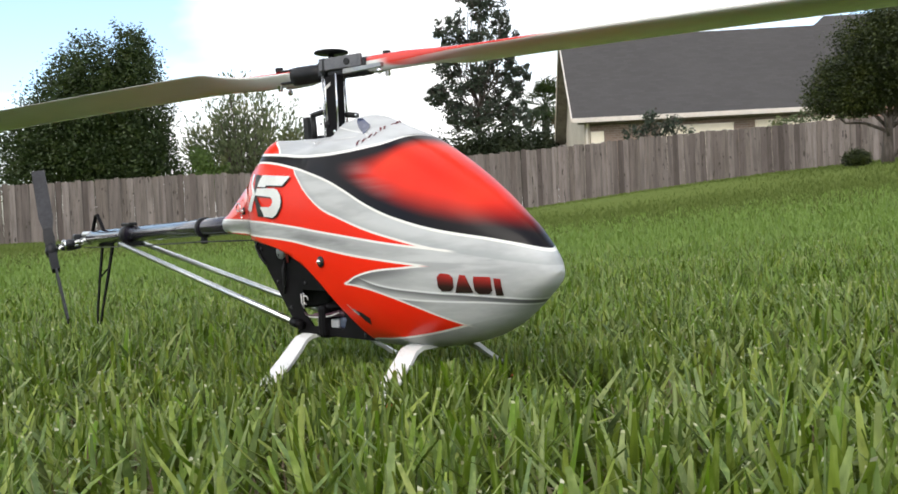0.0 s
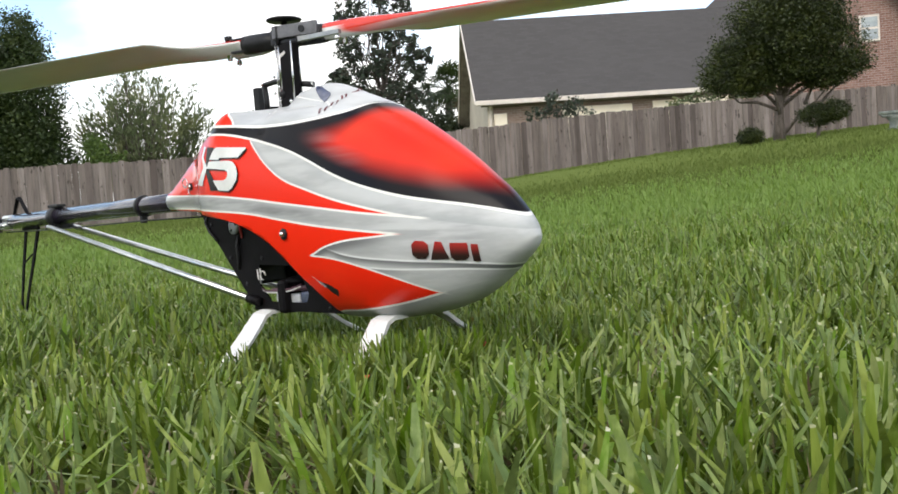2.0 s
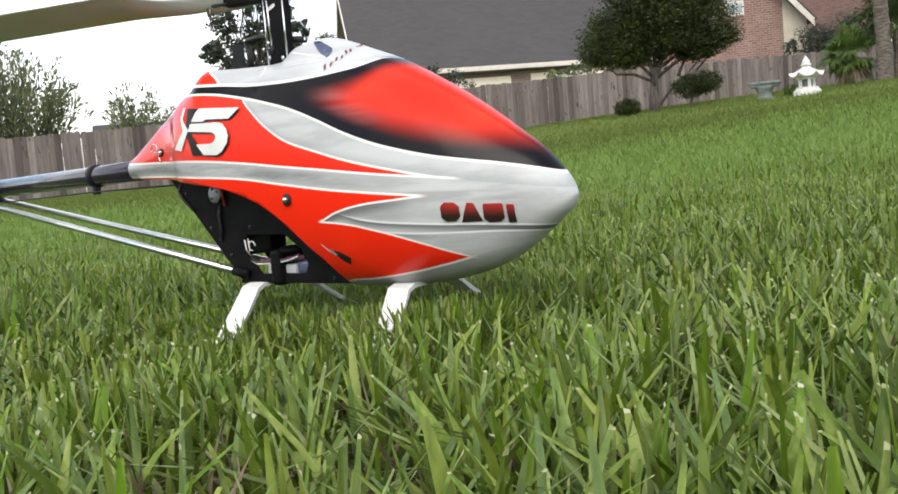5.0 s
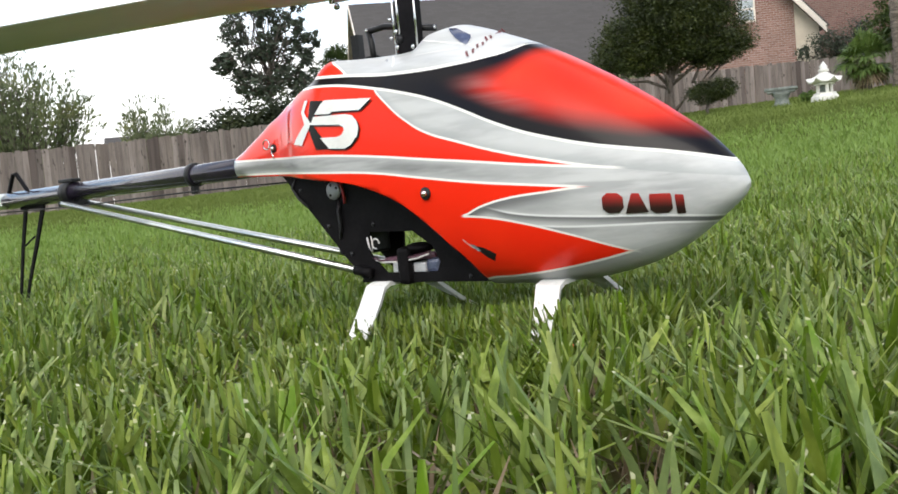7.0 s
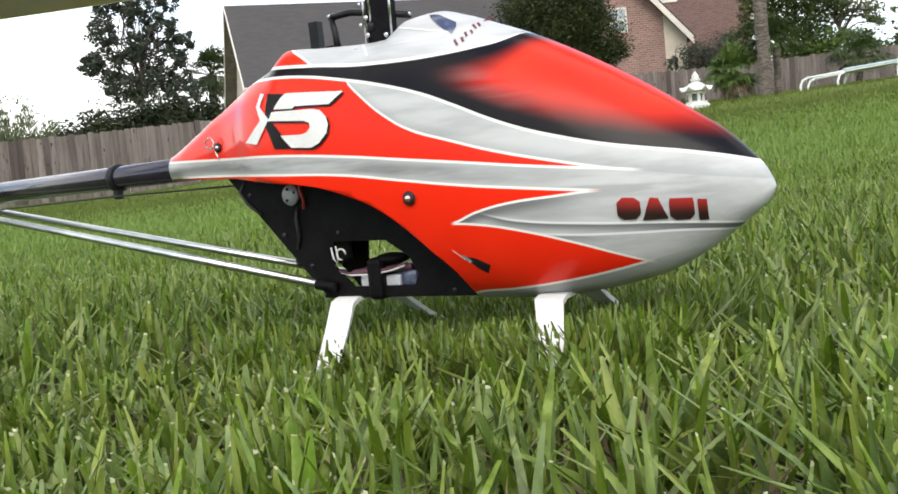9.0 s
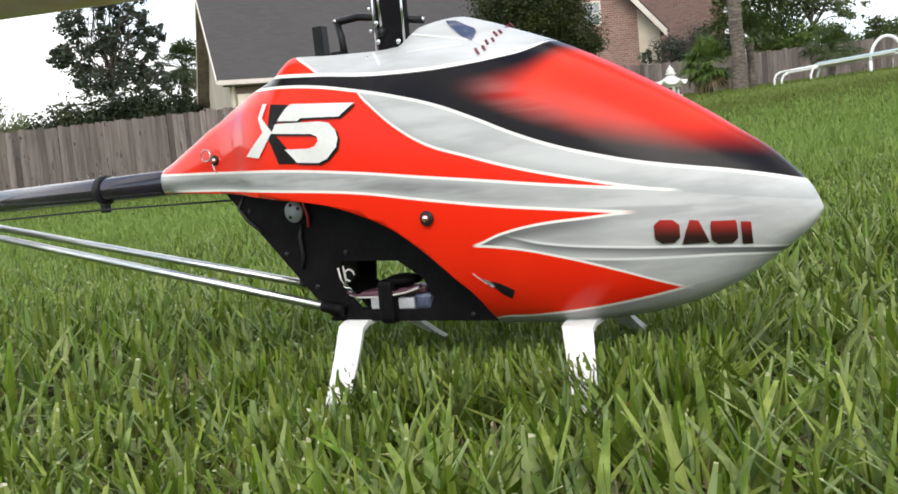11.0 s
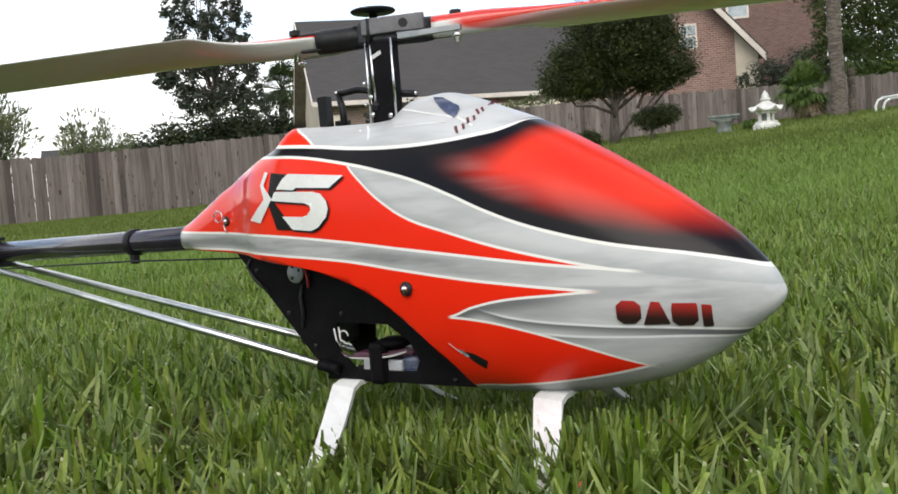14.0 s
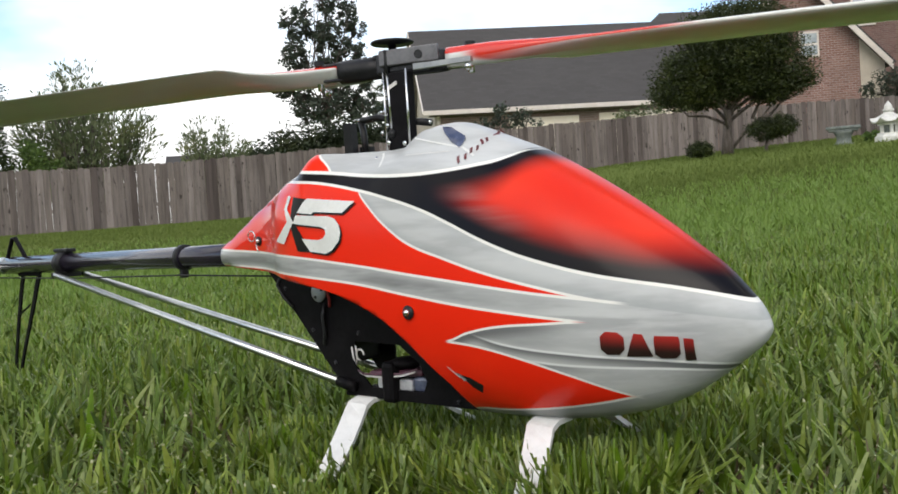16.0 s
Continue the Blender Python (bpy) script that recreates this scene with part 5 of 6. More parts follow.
def make_low_house():
    """Long single-storey house with a big grey roof, seen over the fence. Its own zero is the roof's front corner at the gable."""
    root = thing("house", pose(4.28, 30.85, 0, 0, 0, -3.0), "tan brick house with large grey shingle roof behind the fence", "house")
    L, X0, Y0, Z0, ZE, ZR, YR = 7.7, .42, .45, .6, 3.55, 6.94, 4.3
    XE, D = 11.4, 2 * YR
    sl = (ZR - ZE) / YR
    top = ZE + Y0 * sl - .14
    part("wall", slab(bmesh.new(), [(X0 + .19, Y0, Z0), (XE, Y0, Z0), (XE, Y0, top), (X0 + .19, Y0, top)], .2), BRICK_TAN, root, "tan brick wall")
    part("wall", slab(bmesh.new(), [(XE, D - Y0, Z0), (X0 + .19, D - Y0, Z0), (X0 + .19, D - Y0, top), (XE, D - Y0, top)], .2), BRICK_TAN, root, "tan brick wall")
    for x, s in ((X0, 1), (XE, -1)):
        pts = [(x, D - Y0, Z0), (x, Y0, Z0), (x, Y0, top), (x, YR, ZR - .14), (x, D - Y0, top)]
        part("gable_wall", slab(bmesh.new(), pts if s > 0 else pts[::-1], .18), SIDING, root, "pale tan gable wall")
    part("roof", slab(bmesh.new(), [(0, 0, ZE), (L, 0, ZE), (9.3, YR, ZR), (0, YR, ZR)], .1), SHINGLE, root, "grey asphalt shingle roof slope")
    part("roof", slab(bmesh.new(), [(XE + .3, D, ZE), (0, D, ZE), (0, YR, ZR), (XE + .3, YR, ZR)], .1), SHINGLE, root, "grey asphalt shingle roof slope")
    part("roof", slab(bmesh.new(), [(L - .1, .15, ZE + .1), (XE + .6, .15, ZE + .1), (XE + .6, YR, ZR - .012), (9.15, YR, ZR - .012)], .1), SHINGLE, root, "grey asphalt shingle roof slope")
    part("roof", slab(bmesh.new(), [(8.9, YR - .3, ZR - .26), (XE + .6, YR - .3, ZR - .26), (XE + .6, YR + 1.0, ZR + .52), (9.95, YR + 1.0, ZR + .52)], .1), SHINGLE, root, "higher grey shingle roof behind the ridge")
    part("rake_soffit", slab(bmesh.new(), [(.03, D - .02, ZE - .13), (X0 - .01, D - .02, ZE - .13), (X0 - .01, YR, ZR - .13), (.03, YR, ZR - .13)], .03), RAIL, root, "brown boarded underside of the roof overhang")
    part("rake_soffit", slab(bmesh.new(), [(.03, .02, ZE - .13), (X0 - .01, .02, ZE - .13), (X0 - .01, YR, ZR - .13), (.03, YR, ZR - .13)], .03), RAIL, root, "brown boarded underside of the roof overhang")
    part("fascia", box(bmesh.new(), (L / 2, -.03, ZE - .09), (L, .05, .15), .01), TRIM, root, "cream eave board")
    part("gutter_end", box(bmesh.new(), (L + .06, -.05, ZE - .02), (.14, .1, .12), .01), TRIM, root)
    part("soffit", box(bmesh.new(), (L / 2 + .1, Y0 / 2, ZE - .17), (L - .2, Y0 - .02, .03)), RAIL, root, "brown underside of the eave")
    part("rear_fascia", box(bmesh.new(), (XE / 2, D + .03, ZE - .1), (XE, .05, .2), .01), TRIM, root, "cream eave board")
    for y0, y1 in ((0, YR), (D, YR)):
        part("rake_board", strap(bmesh.new(), [(-.02, y0, ZE - .06), (-.02, y1, ZR - .06)], .13, .04, (0, 0, 1)), TRIM, root, "cream rake board")
    part("frieze_board", box(bmesh.new(), ((X0 + XE) / 2 + .1, Y0 - .02, 3.36), (XE - X0 - .3, .05, .07)), RAIL, root, "brown board over the doors")
    for xa, xb, zt in ((.62, 1.05, 3.12), (2.88, 5.25, 3.2), (5.95, 8.5, 3.24)):
        d = part("garage_door", box(bmesh.new(), ((xa + xb) / 2, Y0 - .02, (zt + .7) / 2), (xb - xa, .08, zt - .7), .01), GARAGE, root, "cream panelled door")
        for k in range(4):
            part("door_panel", box(bmesh.new(), ((xa + xb) / 2, Y0 - .065, zt - .3 - k * .6), ((xb - xa) * .94, .02, .46), .008), GARAGE, d)
    part("downspout", tube(bmesh.new(), [(X0 + .08, Y0 - .07, Z0), (X0 + .08, Y0 - .07, 3.25), (X0 + .08, Y0 - .3, 3.4)], .04, 8), TRIM, root, "cream downspout")


make_low_house()


def make_gable_house():
    """Brick wing with a steep gable end and cream trim."""
    root = thing("house", pose(13.9, 30.4, 0, 0, 0, -19.0), "red brick house wing with a cream-trimmed gable and white window", "house")
    W, D, Z0, ZE, ZR = 5.6, 9.0, .8, 4.25, 7.4
    for pts in ([(0, 0, Z0), (W, 0, Z0), (W, 0, ZE), (W / 2, 0, ZR), (0, 0, ZE)], [(W, .25, Z0), (W, D - .25, Z0), (W, D - .25, ZE), (W, .25, ZE)],
                [(0, D - .25, Z0), (0, .25, Z0), (0, .25, ZE), (0, D - .25, ZE)], [(W, D, Z0), (0, D, Z0), (0, D, ZE), (W / 2, D, ZR), (W, D, ZE)]):
        part("wall", slab(bmesh.new(), pts, .25), BRICK_RED, root, "red brick wall")
    part("side_panel", slab(bmesh.new(), [(W - .74, -.03, Z0), (W + .02, -.03, Z0), (W + .02, -.03, ZE - .02), (W - .74, -.03, ZE + .8)], .05), SIDING, root, "pale tan panel beside the brick")
    sl = (ZR - ZE) / (W / 2)
    for s in (0, 1):
        r = bmesh.new()
        if s:
            slab(r, [(W + .15, D + .3, ZE - .15 * sl), (W + .15, -.45, ZE - .15 * sl), (W / 2, -.45, ZR), (W / 2, D + .3, ZR)][::-1], -.14)
        else:
            slab(r, [(-.5, -.45, ZE - .5 * sl), (W / 2, -.45, ZR), (W / 2, D + .3, ZR), (-.5, D + .3, ZE - .5 * sl)][::-1], .14)
        part("roof", r, SHINGLE, root, "grey shingle roof slope")
    for x0, x1 in ((W + .15, W / 2), (-.5, W / 2)):
        part("rake_board", strap(bmesh.new(), [(x0, -.47, ZE - (.15 if x0 > 0 else .5) * sl - .02), (x1, -.47, ZR - .02)], .26, .06, (0, 0, 1)), TRIM, root, "cream rake board")
    window(root, 3.3, -.02, 5.0, .62, .85)


make_gable_house()


def make_far_house(m, W, D, Z0, ZE, ZR, label, wallmat):
    root = thing("house", m, label, "house")
    for pts in ([(.25, 0, Z0), (W - .25, 0, Z0), (W - .25, 0, ZE), (.25, 0, ZE)], [(W - .25, D, Z0), (.25, D, Z0), (.25, D, ZE), (W - .25, D, ZE)],
                [(W, 0, Z0), (W, D, Z0), (W, D, ZE), (W, D / 2, ZR), (W, 0, ZE)], [(0, D, Z0), (0, 0, Z0), (0, 0, ZE), (0, D / 2, ZR), (0, D, ZE)]):
        part("wall", slab(bmesh.new(), pts, .25), wallmat, root)
    sl = (ZR - ZE) / (D / 2)
    part("roof", slab(bmesh.new(), [(-.4, -.4, ZE - .4 * sl), (W + .4, -.4, ZE - .4 * sl), (W + .4, D / 2, ZR), (-.4, D / 2, ZR)], -.14), SHINGLE, root, "grey roof slope")
    part("roof", slab(bmesh.new(), [(W + .4, D + .4, ZE - .4 * sl), (-.4, D + .4, ZE - .4 * sl), (-.4, D / 2, ZR), (W + .4, D / 2, ZR)], -.14), SHINGLE, root, "grey roof slope")
    part("fascia", box(bmesh.new(), (W / 2, -.42, ZE - .4 * sl - .02), (W + .8, .05, .2)), TRIM, root, "cream eave board")
    return root


far = make_far_house(pose(20.8, 36.0, 0, 0, 0, -28), 5.6, 8.0, .8, 9.0, 12.5, "tall dark red brick house behind the trees", BRICK_DARK)
window(far, 2.2, -.02, 7.2, .9, 1.2)
make_far_house(pose(-7.3, 61.0, 0, 0, 0, 4), 7.0, 7.0, .5, 3.4, 4.85, "low far house with a dark roof beyond the fence", BRICK_TAN)

# ---- trees and shrubs ----


def leaf_cloud(rng, lobes, count, size, hollow=.45, droop=0.0, thin=1.0):
    """Leaf blades scattered through uneven lobes: mostly near the outside, in clumps, with gaps."""
    vs = []
    vol = np.array([l[3] * l[4] * l[5] for l in lobes])
    share = np.maximum(1, (vol ** .72 / (vol ** .72).sum() * count)).astype(int)
    for (cx, cy, cz, rx, ry, rz), k in zip(lobes, share):
        nc = max(8, k // 28)
        d = rng.normal(size=(nc, 3))
        d /= np.linalg.norm(d, axis=1)[:, None]
        r = (hollow + (1 - hollow) * rng.uniform(0, 1, nc) ** .6) * rng.uniform(.78, 1.1, nc)
        cen = d * r[:, None]
        pick = rng.integers(0, nc, k)
        p = cen[pick] + rng.normal(size=(k, 3)) * .135 * thin
        p[:, 2] -= droop * rng.uniform(0, .3, k)
        vs.append(np.stack([cx + p[:, 0] * rx, cy + p[:, 1] * ry, cz + p[:, 2] * rz], -1))
    c = np.concatenate(vs)
    n = len(c)
    u = rng.normal(size=(n, 3))
    u[:, 2] *= .6
    u /= np.linalg.norm(u, axis=1)[:, None]
    v = np.cross(u, rng.normal(size=(n, 3)))
    v /= np.linalg.norm(v, axis=1)[:, None]
    ln = size * rng.uniform(.6, 1.35, n)[:, None]
    wd = ln * rng.uniform(.4, .62, n)[:, None]
    verts = np.stack([c - u * ln / 2, c + v * wd / 2 - u * ln * .08, c + u * ln / 2, c - v * wd / 2 - u * ln * .08], 1).reshape(-1, 3)
    quads = np.arange(n * 4).reshape(n, 4)
    return verts, quads


def branches(bm, rng, base, top, r, tips, seg=7):
    """A tapered trunk and limbs that reach the lobes."""
    b, t = Vector(base), Vector(top)
    mid = b.lerp(t, .5) + Vector((rng.uniform(-.05, .05), rng.uniform(-.05, .05), 0)) * (t - b).length
    tube(bm, [b - Vector((0, 0, .1)), b.lerp(mid, .5), mid, t], [r * 1.25, r, r * .85, r * .6], seg)
    for p in tips:
        p = Vector(p)
        st = mid.lerp(t, rng.uniform(.3, 1.0))
        k1 = st.lerp(p, .4) + Vector((rng.uniform(-.1, .1), rng.uniform(-.1, .1), rng.uniform(-.02, .14))) * (p - st).length
        k2 = st.lerp(p, .75) + Vector((rng.uniform(-.08, .08), rng.uniform(-.08, .08), rng.uniform(-.02, .1))) * (p - st).length
        tube(bm, [st, k1, k2, p], [r * .36, r * .28, r * .19, r * .08], 6)


def make_tree(name, label, base, top, r, lobes, count, size, leaf, seed, hollow=.45, thin=1.0, category="tree", extra=0, limbs=()):
    z = float(height(base[0], base[1]))
    root = thing(name, pose(base[0], base[1], z), label, category)
    rng, nrng = random.Random(seed), np.random.default_rng(seed)
    o = Vector((base[0], base[1], z))
    loc = [(a - o.x, b - o.y, c - o.z, rx, ry, rz) for a, b, c, rx, ry, rz in lobes]
    bm = bmesh.new()
    tips = [(a, b, c) for a, b, c, *_ in loc]
    for a, b, c, rx, ry, rz in loc:
        for _ in range(extra):
            tips.append((a + rng.uniform(-.8, .8) * rx, b + rng.uniform(-.8, .8) * ry, c + rng.uniform(-.3, .9) * rz))
    branches(bm, rng, (0, 0, 0), Vector(top) - o, r, tips)
    for pts in limbs:
        tube(bm, [Vector(p) - o for p in pts], [r * .34, r * .26, r * .18, r * .08], 7)
    part("trunk", bm, BARK, root, "", True)
    v, q = leaf_cloud(nrng, loc, count, size, hollow, 0, thin)
    me = from_arrays("crown", v, q, np.zeros((0, 3), int), leaf)
    c = new("crown", me)
    c.parent = root
    return root


make_tree("tree", "dense dark green broadleaf tree behind the fence", (-10.4, 30.3), (-10.4, 30.3, 4.2), .16,
          [(-11.5, 30, 3.8, 1.7, 1.5, 2.1), (-11.0, 30, 5.0, 1.3, 1.2, 1.7), (-9.75, 30.5, 4.4, 1.3, 1.3, 2.2), (-9.85, 30.6, 6.0, .8, .9, 1.2), (-12.7, 29.6, 2.8, 1.3, 1.2, 1.6), (-9.4, 30.6, 2.6, 1.15, 1.3, 1.5), (-10.6, 30.2, 2.6, 1.8, 1.4, 1.6)],
          105000, .105, LEAF_DARK, 3, .2, .75)
make_tree("shrub", "yellow-green shrub beside the dark tree", (-8.1, 31.2), (-8.1, 31.2, 2.2), .05, [(-8.0, 31.2, 2.3, .75, .7, .9), (-7.4, 31.4, 2.0, .5, .5, .7)], 3600, .1, LEAF_BRIGHT, 4, .3, category="shrub")


def make_wand_tree(name, label, base, spread, low, top, wands, leaf, seed, size=.15, category="tree"):
    """Many thin upright stems in a fan, each feathered with narrow leaves along its upper part."""
    z = float(height(base[0], base[1]))
    root = thing(name, pose(base[0], base[1], z), label, category)
    rng = random.Random(seed)
    bm = bmesh.new()
    centres, ups = [], []
    for _ in range(wands):
        a = rng.uniform(0, 2 * math.pi)
        q = math.sqrt(rng.random())
        ox, oy = q * math.cos(a) * spread, q * math.sin(a) * spread * .5
        h = top * (1 - .42 * q * q) * rng.uniform(.66, 1.04)
        p0 = Vector((ox * .25, oy * .25, -.1))
        p1 = Vector((ox * .6, oy * .6, max(low, h * .45)))
        p2 = Vector((ox + rng.uniform(-.2, .2), oy, h))
        tube(bm, [p0, p0.lerp(p1, .5), p1, p2], [.03, .022, .014, .004], 5)
        for k in range(rng.randint(44, 84)):
            t = 1 - rng.random() ** 1.5 * .85
            p = p1.lerp(p2, t) if rng.random() < .8 else p0.lerp(p1, .6 + .4 * rng.random())
            side = Vector((rng.gauss(0, 1), rng.gauss(0, 1), rng.gauss(0, .5)))
            centres.append(p + side * .13)
            ups.append((side * .5 + (p2 - p1).normalized() * 1.1).normalized())
    part("trunk", bm, BARK, root, "thin grey stems", True)
    nrng = np.random.default_rng(seed)
    c, u = np.array(centres), np.array(ups)
    v = np.cross(u, nrng.normal(size=c.shape))
    v /= np.linalg.norm(v, axis=1)[:, None]
    ln = size * nrng.uniform(.7, 1.5, len(c))[:, None]
    verts = np.stack([c - u * ln / 2, c + v * ln * .16, c + u * ln / 2, c - v * ln * .16], 1).reshape(-1, 3)
    ob = new("crown", from_arrays("crown", verts, np.arange(len(verts)).reshape(-1, 4), np.zeros((0, 3), int), leaf))
    ob.parent = root


make_wand_tree("tree", "airy olive-grey willow with thin stems behind the fence", (-6.75, 33.4), 2.45, 1.2, 5.6, 190, LEAF_OLIVE, 5, .16)
make_tree("tree", "tall open grey-green tree with gaps in its crown", (2.0, 46), (2.0, 46, 6.4), .09,
          [(.6, 46, 6.6, 1.0, 1.0, .9), (.5, 46, 8.0, .8, .9, .8), (.7, 46, 9.5, .85, .9, 1.0), (2.0, 46, 8.9, .9, .9, 1.0), (2.5, 46, 10.6, .95, .9, 1.1), (3.1, 46, 8.1, .85, .9, .9), (3.4, 46, 9.5, .6, .7, .8), (2.0, 46, 7.3, 1.0, 1.0, .8), (3.3, 46, 6.6, .9, .9, .8), (1.1, 46, 5.4, 1.1, 1.0, .8), (2.6, 46, 5.6, 1.2, 1.0, .9), (3.8, 46, 5.2, .7, .8, .8), (1.6, 46, 11.3, .7, .8, .8), (3.95, 46, 7.5, .6, .7, .7), (-.1, 46, 6.6, .6, .7, .6)],
          17500, .19, LEAF_GREY, 6, .35, .8, extra=3)
make_tree("hedge", "dark evergreen hedge behind the fence", (2.0, 40), (2.0, 40, 2.5), .1,
          [(.2, 40, 2.7, 1.4, .9, 1.35), (1.8, 40, 2.9, 1.5, .9, 1.45), (3.4, 40, 2.9, 1.4, .9, 1.45), (4.8, 40, 2.8, 1.3, .9, 1.4), (5.8, 40.5, 2.7, .9, .9, 1.2), (-1.3, 40, 2.4, 1.0, .9, 1.05), (-2.4, 40, 2.1, .6, .7, .8)],
          46000, .17, LEAF_HEDGE, 7, .15, 1.15, category="hedge")
make_wand_tree("shrub", "feathery olive shrub behind the fence", (-2.7, 33.6), 1.25, .8, 4.0, 64, LEAF_OLIVE, 8, .14, "shrub")
make_tree("shrub", "thin shrub with small leaves leaning over the fence", (6.3, 27.6), (6.3, 27.6, 2.4), .04, [(6.1, 27.6, 2.9, .55, .4, .45), (6.8, 27.5, 2.8, .5, .4, .4), (5.6, 27.6, 2.7, .35, .3, .3)], 900, .12, LEAF_GREY, 9, .3, 1.3, category="shrub", extra=4)
make_tree("shrub", "thin vine with small leaves along the fence top", (10.6, 27.2), (10.6, 27.2, 2.6), .03, [(9.8, 27.2, 2.8, .5, .3, .22), (10.7, 27.2, 2.85, .6, .3, .25), (11.6, 27.2, 2.8, .5, .3, .2)], 700, .1, LEAF_OLIVE, 10, .2, 1.4, category="vine", extra=3)
make_tree("tree", "small garden tree with a dense rounded dark crown on the lawn", (7.65, 16.3), (7.72, 16.35, 1.75), .1,
          [(7.1, 16.5, 2.45, .62, .8, .56), (7.9, 16.3, 2.65, .85, .95, .75), (8.55, 16.1, 2.5, .62, .8, .6), (7.6, 16.4, 3.05, .75, .85, .6), (8.3, 16.2, 3.05, .65, .8, .55), (6.8, 16.6, 2.12, .42, .6, .3), (8.85, 16.0, 2.2, .38, .5, .3), (8.0, 16.3, 2.15, .7, .8, .25), (8.0, 16.3, 3.4, .65, .7, .42), (7.25, 16.5, 1.98, .5, .6, .24), (8.4, 16.1, 1.98, .4, .6, .2)],
          100000, .047, LEAF_YARD, 11, .35, .9, extra=0,
          limbs=[[(7.64, 16.3, 1.5), (7.33, 16.45, 1.66), (7.05, 16.55, 1.68), (6.8, 16.6, 1.95)], [(8.1, 16.1, 1.5), (8.35, 16.05, 1.58), (8.55, 16.0, 1.8), (8.85, 16.0, 1.95)], [(7.68, 16.3, 1.35), (7.6, 16.2, 1.7), (7.4, 16.2, 1.95), (7.3, 16.3, 2.3)], [(8.1, 16.2, 1.56), (8.25, 16.2, 1.85), (8.2, 16.2, 2.1), (8.4, 16.2, 2.4)], [(7.68, 16.29, .98), (8.0, 16.13, 1.42), (8.2, 16.05, 1.56), (8.55, 15.95, 1.95)]])
make_tree("shrub", "small round clipped shrub on the lawn", (6.8, 15.6), (6.8, 15.6, 1.0), .02, [(6.8, 15.6, 1.01, .22, .22, .15)], 4600, .033, LEAF_YARD, 12, .5, category="shrub")
make_tree("shrub", "cloud-pruned shrub on a bent bare stem", (7.75, 15.1), (7.8, 15.1, 1.15), .03, [(7.74, 15.1, 1.27, .29, .3, .2), (8.02, 15.0, 1.32, .25, .26, .19)], 11000, .031, LEAF_YARD, 13, .45, category="shrub")
make_tree("tree", "leafy green tree beyond the side fence", (19.8, 24.5), (19.8, 24.4, 3.8), .14,
          [(19.1, 24.8, 3.5, .7, .9, .9), (19.4, 24.5, 4.7, .95, 1.0, 1.1), (20.2, 24.0, 3.5, .8, .9, .9), (20.4, 23.7, 4.7, 1.0, 1.0, 1.1), (19.2, 24.7, 5.9, 1.1, 1.1, 1.1), (20.5, 23.7, 6.3, 1.3, 1.2, 1.2), (19.8, 24.3, 2.7, 1.0, .9, .8)],
          34000, .1, LEAF_GREEN, 14, .25, 1.0)
make_tree("shrub", "bright green bush beyond the side fence", (20.5, 23.3), (20.5, 23.3, 2.6), .06, [(20.2, 23.6, 2.8, .75, .8, .75), (20.8, 23.1, 2.9, .8, .8, .7), (21.3, 22.7, 2.6, .6, .6, .6)], 5000, .13, LEAF_BRIGHT, 34, .3, category="shrub")
make_tree("tree", "dark bushy tree in front of the tall brick house", (19.1, 27.7), (19.1, 27.7, 3.0), .08, [(18.9, 27.7, 3.2, .6, .7, .85), (19.7, 27.4, 3.4, .7, .7, .9), (18.2, 28.0, 3.2, .22, .3, .4)], 8000, .08, LEAF_GREY, 15, .3)
make_tree("tree", "light open tree with gaps beyond the fence", (21.3, 23.6), (21.2, 23.4, 4.2), .07,
          [(20.7, 23.9, 4.1, .8, .8, .7), (21.5, 23.2, 4.3, .8, .8, .7), (22.0, 22.7, 3.8, .55, .6, .5), (21.0, 23.6, 5.4, 1.1, 1.0, .9), (22.1, 22.6, 5.2, .9, .9, .8)], 4200, .13, LEAF_OLIVE, 16, .35, 1.1, extra=5)
make_tree("tree", "rounded green far tree on the skyline", (32, 32), (32, 32, 3.4), .2, [(31.0, 32.8, 3.7, 1.0, 1.0, .8), (32.2, 31.6, 3.9, 1.3, 1.2, 1.0), (33.6, 30.2, 3.9, 1.4, 1.2, 1.1), (35, 28.6, 3.4, 1.5, 1.2, 1.0)], 9000, .2, LEAF_GREEN, 17, .3)


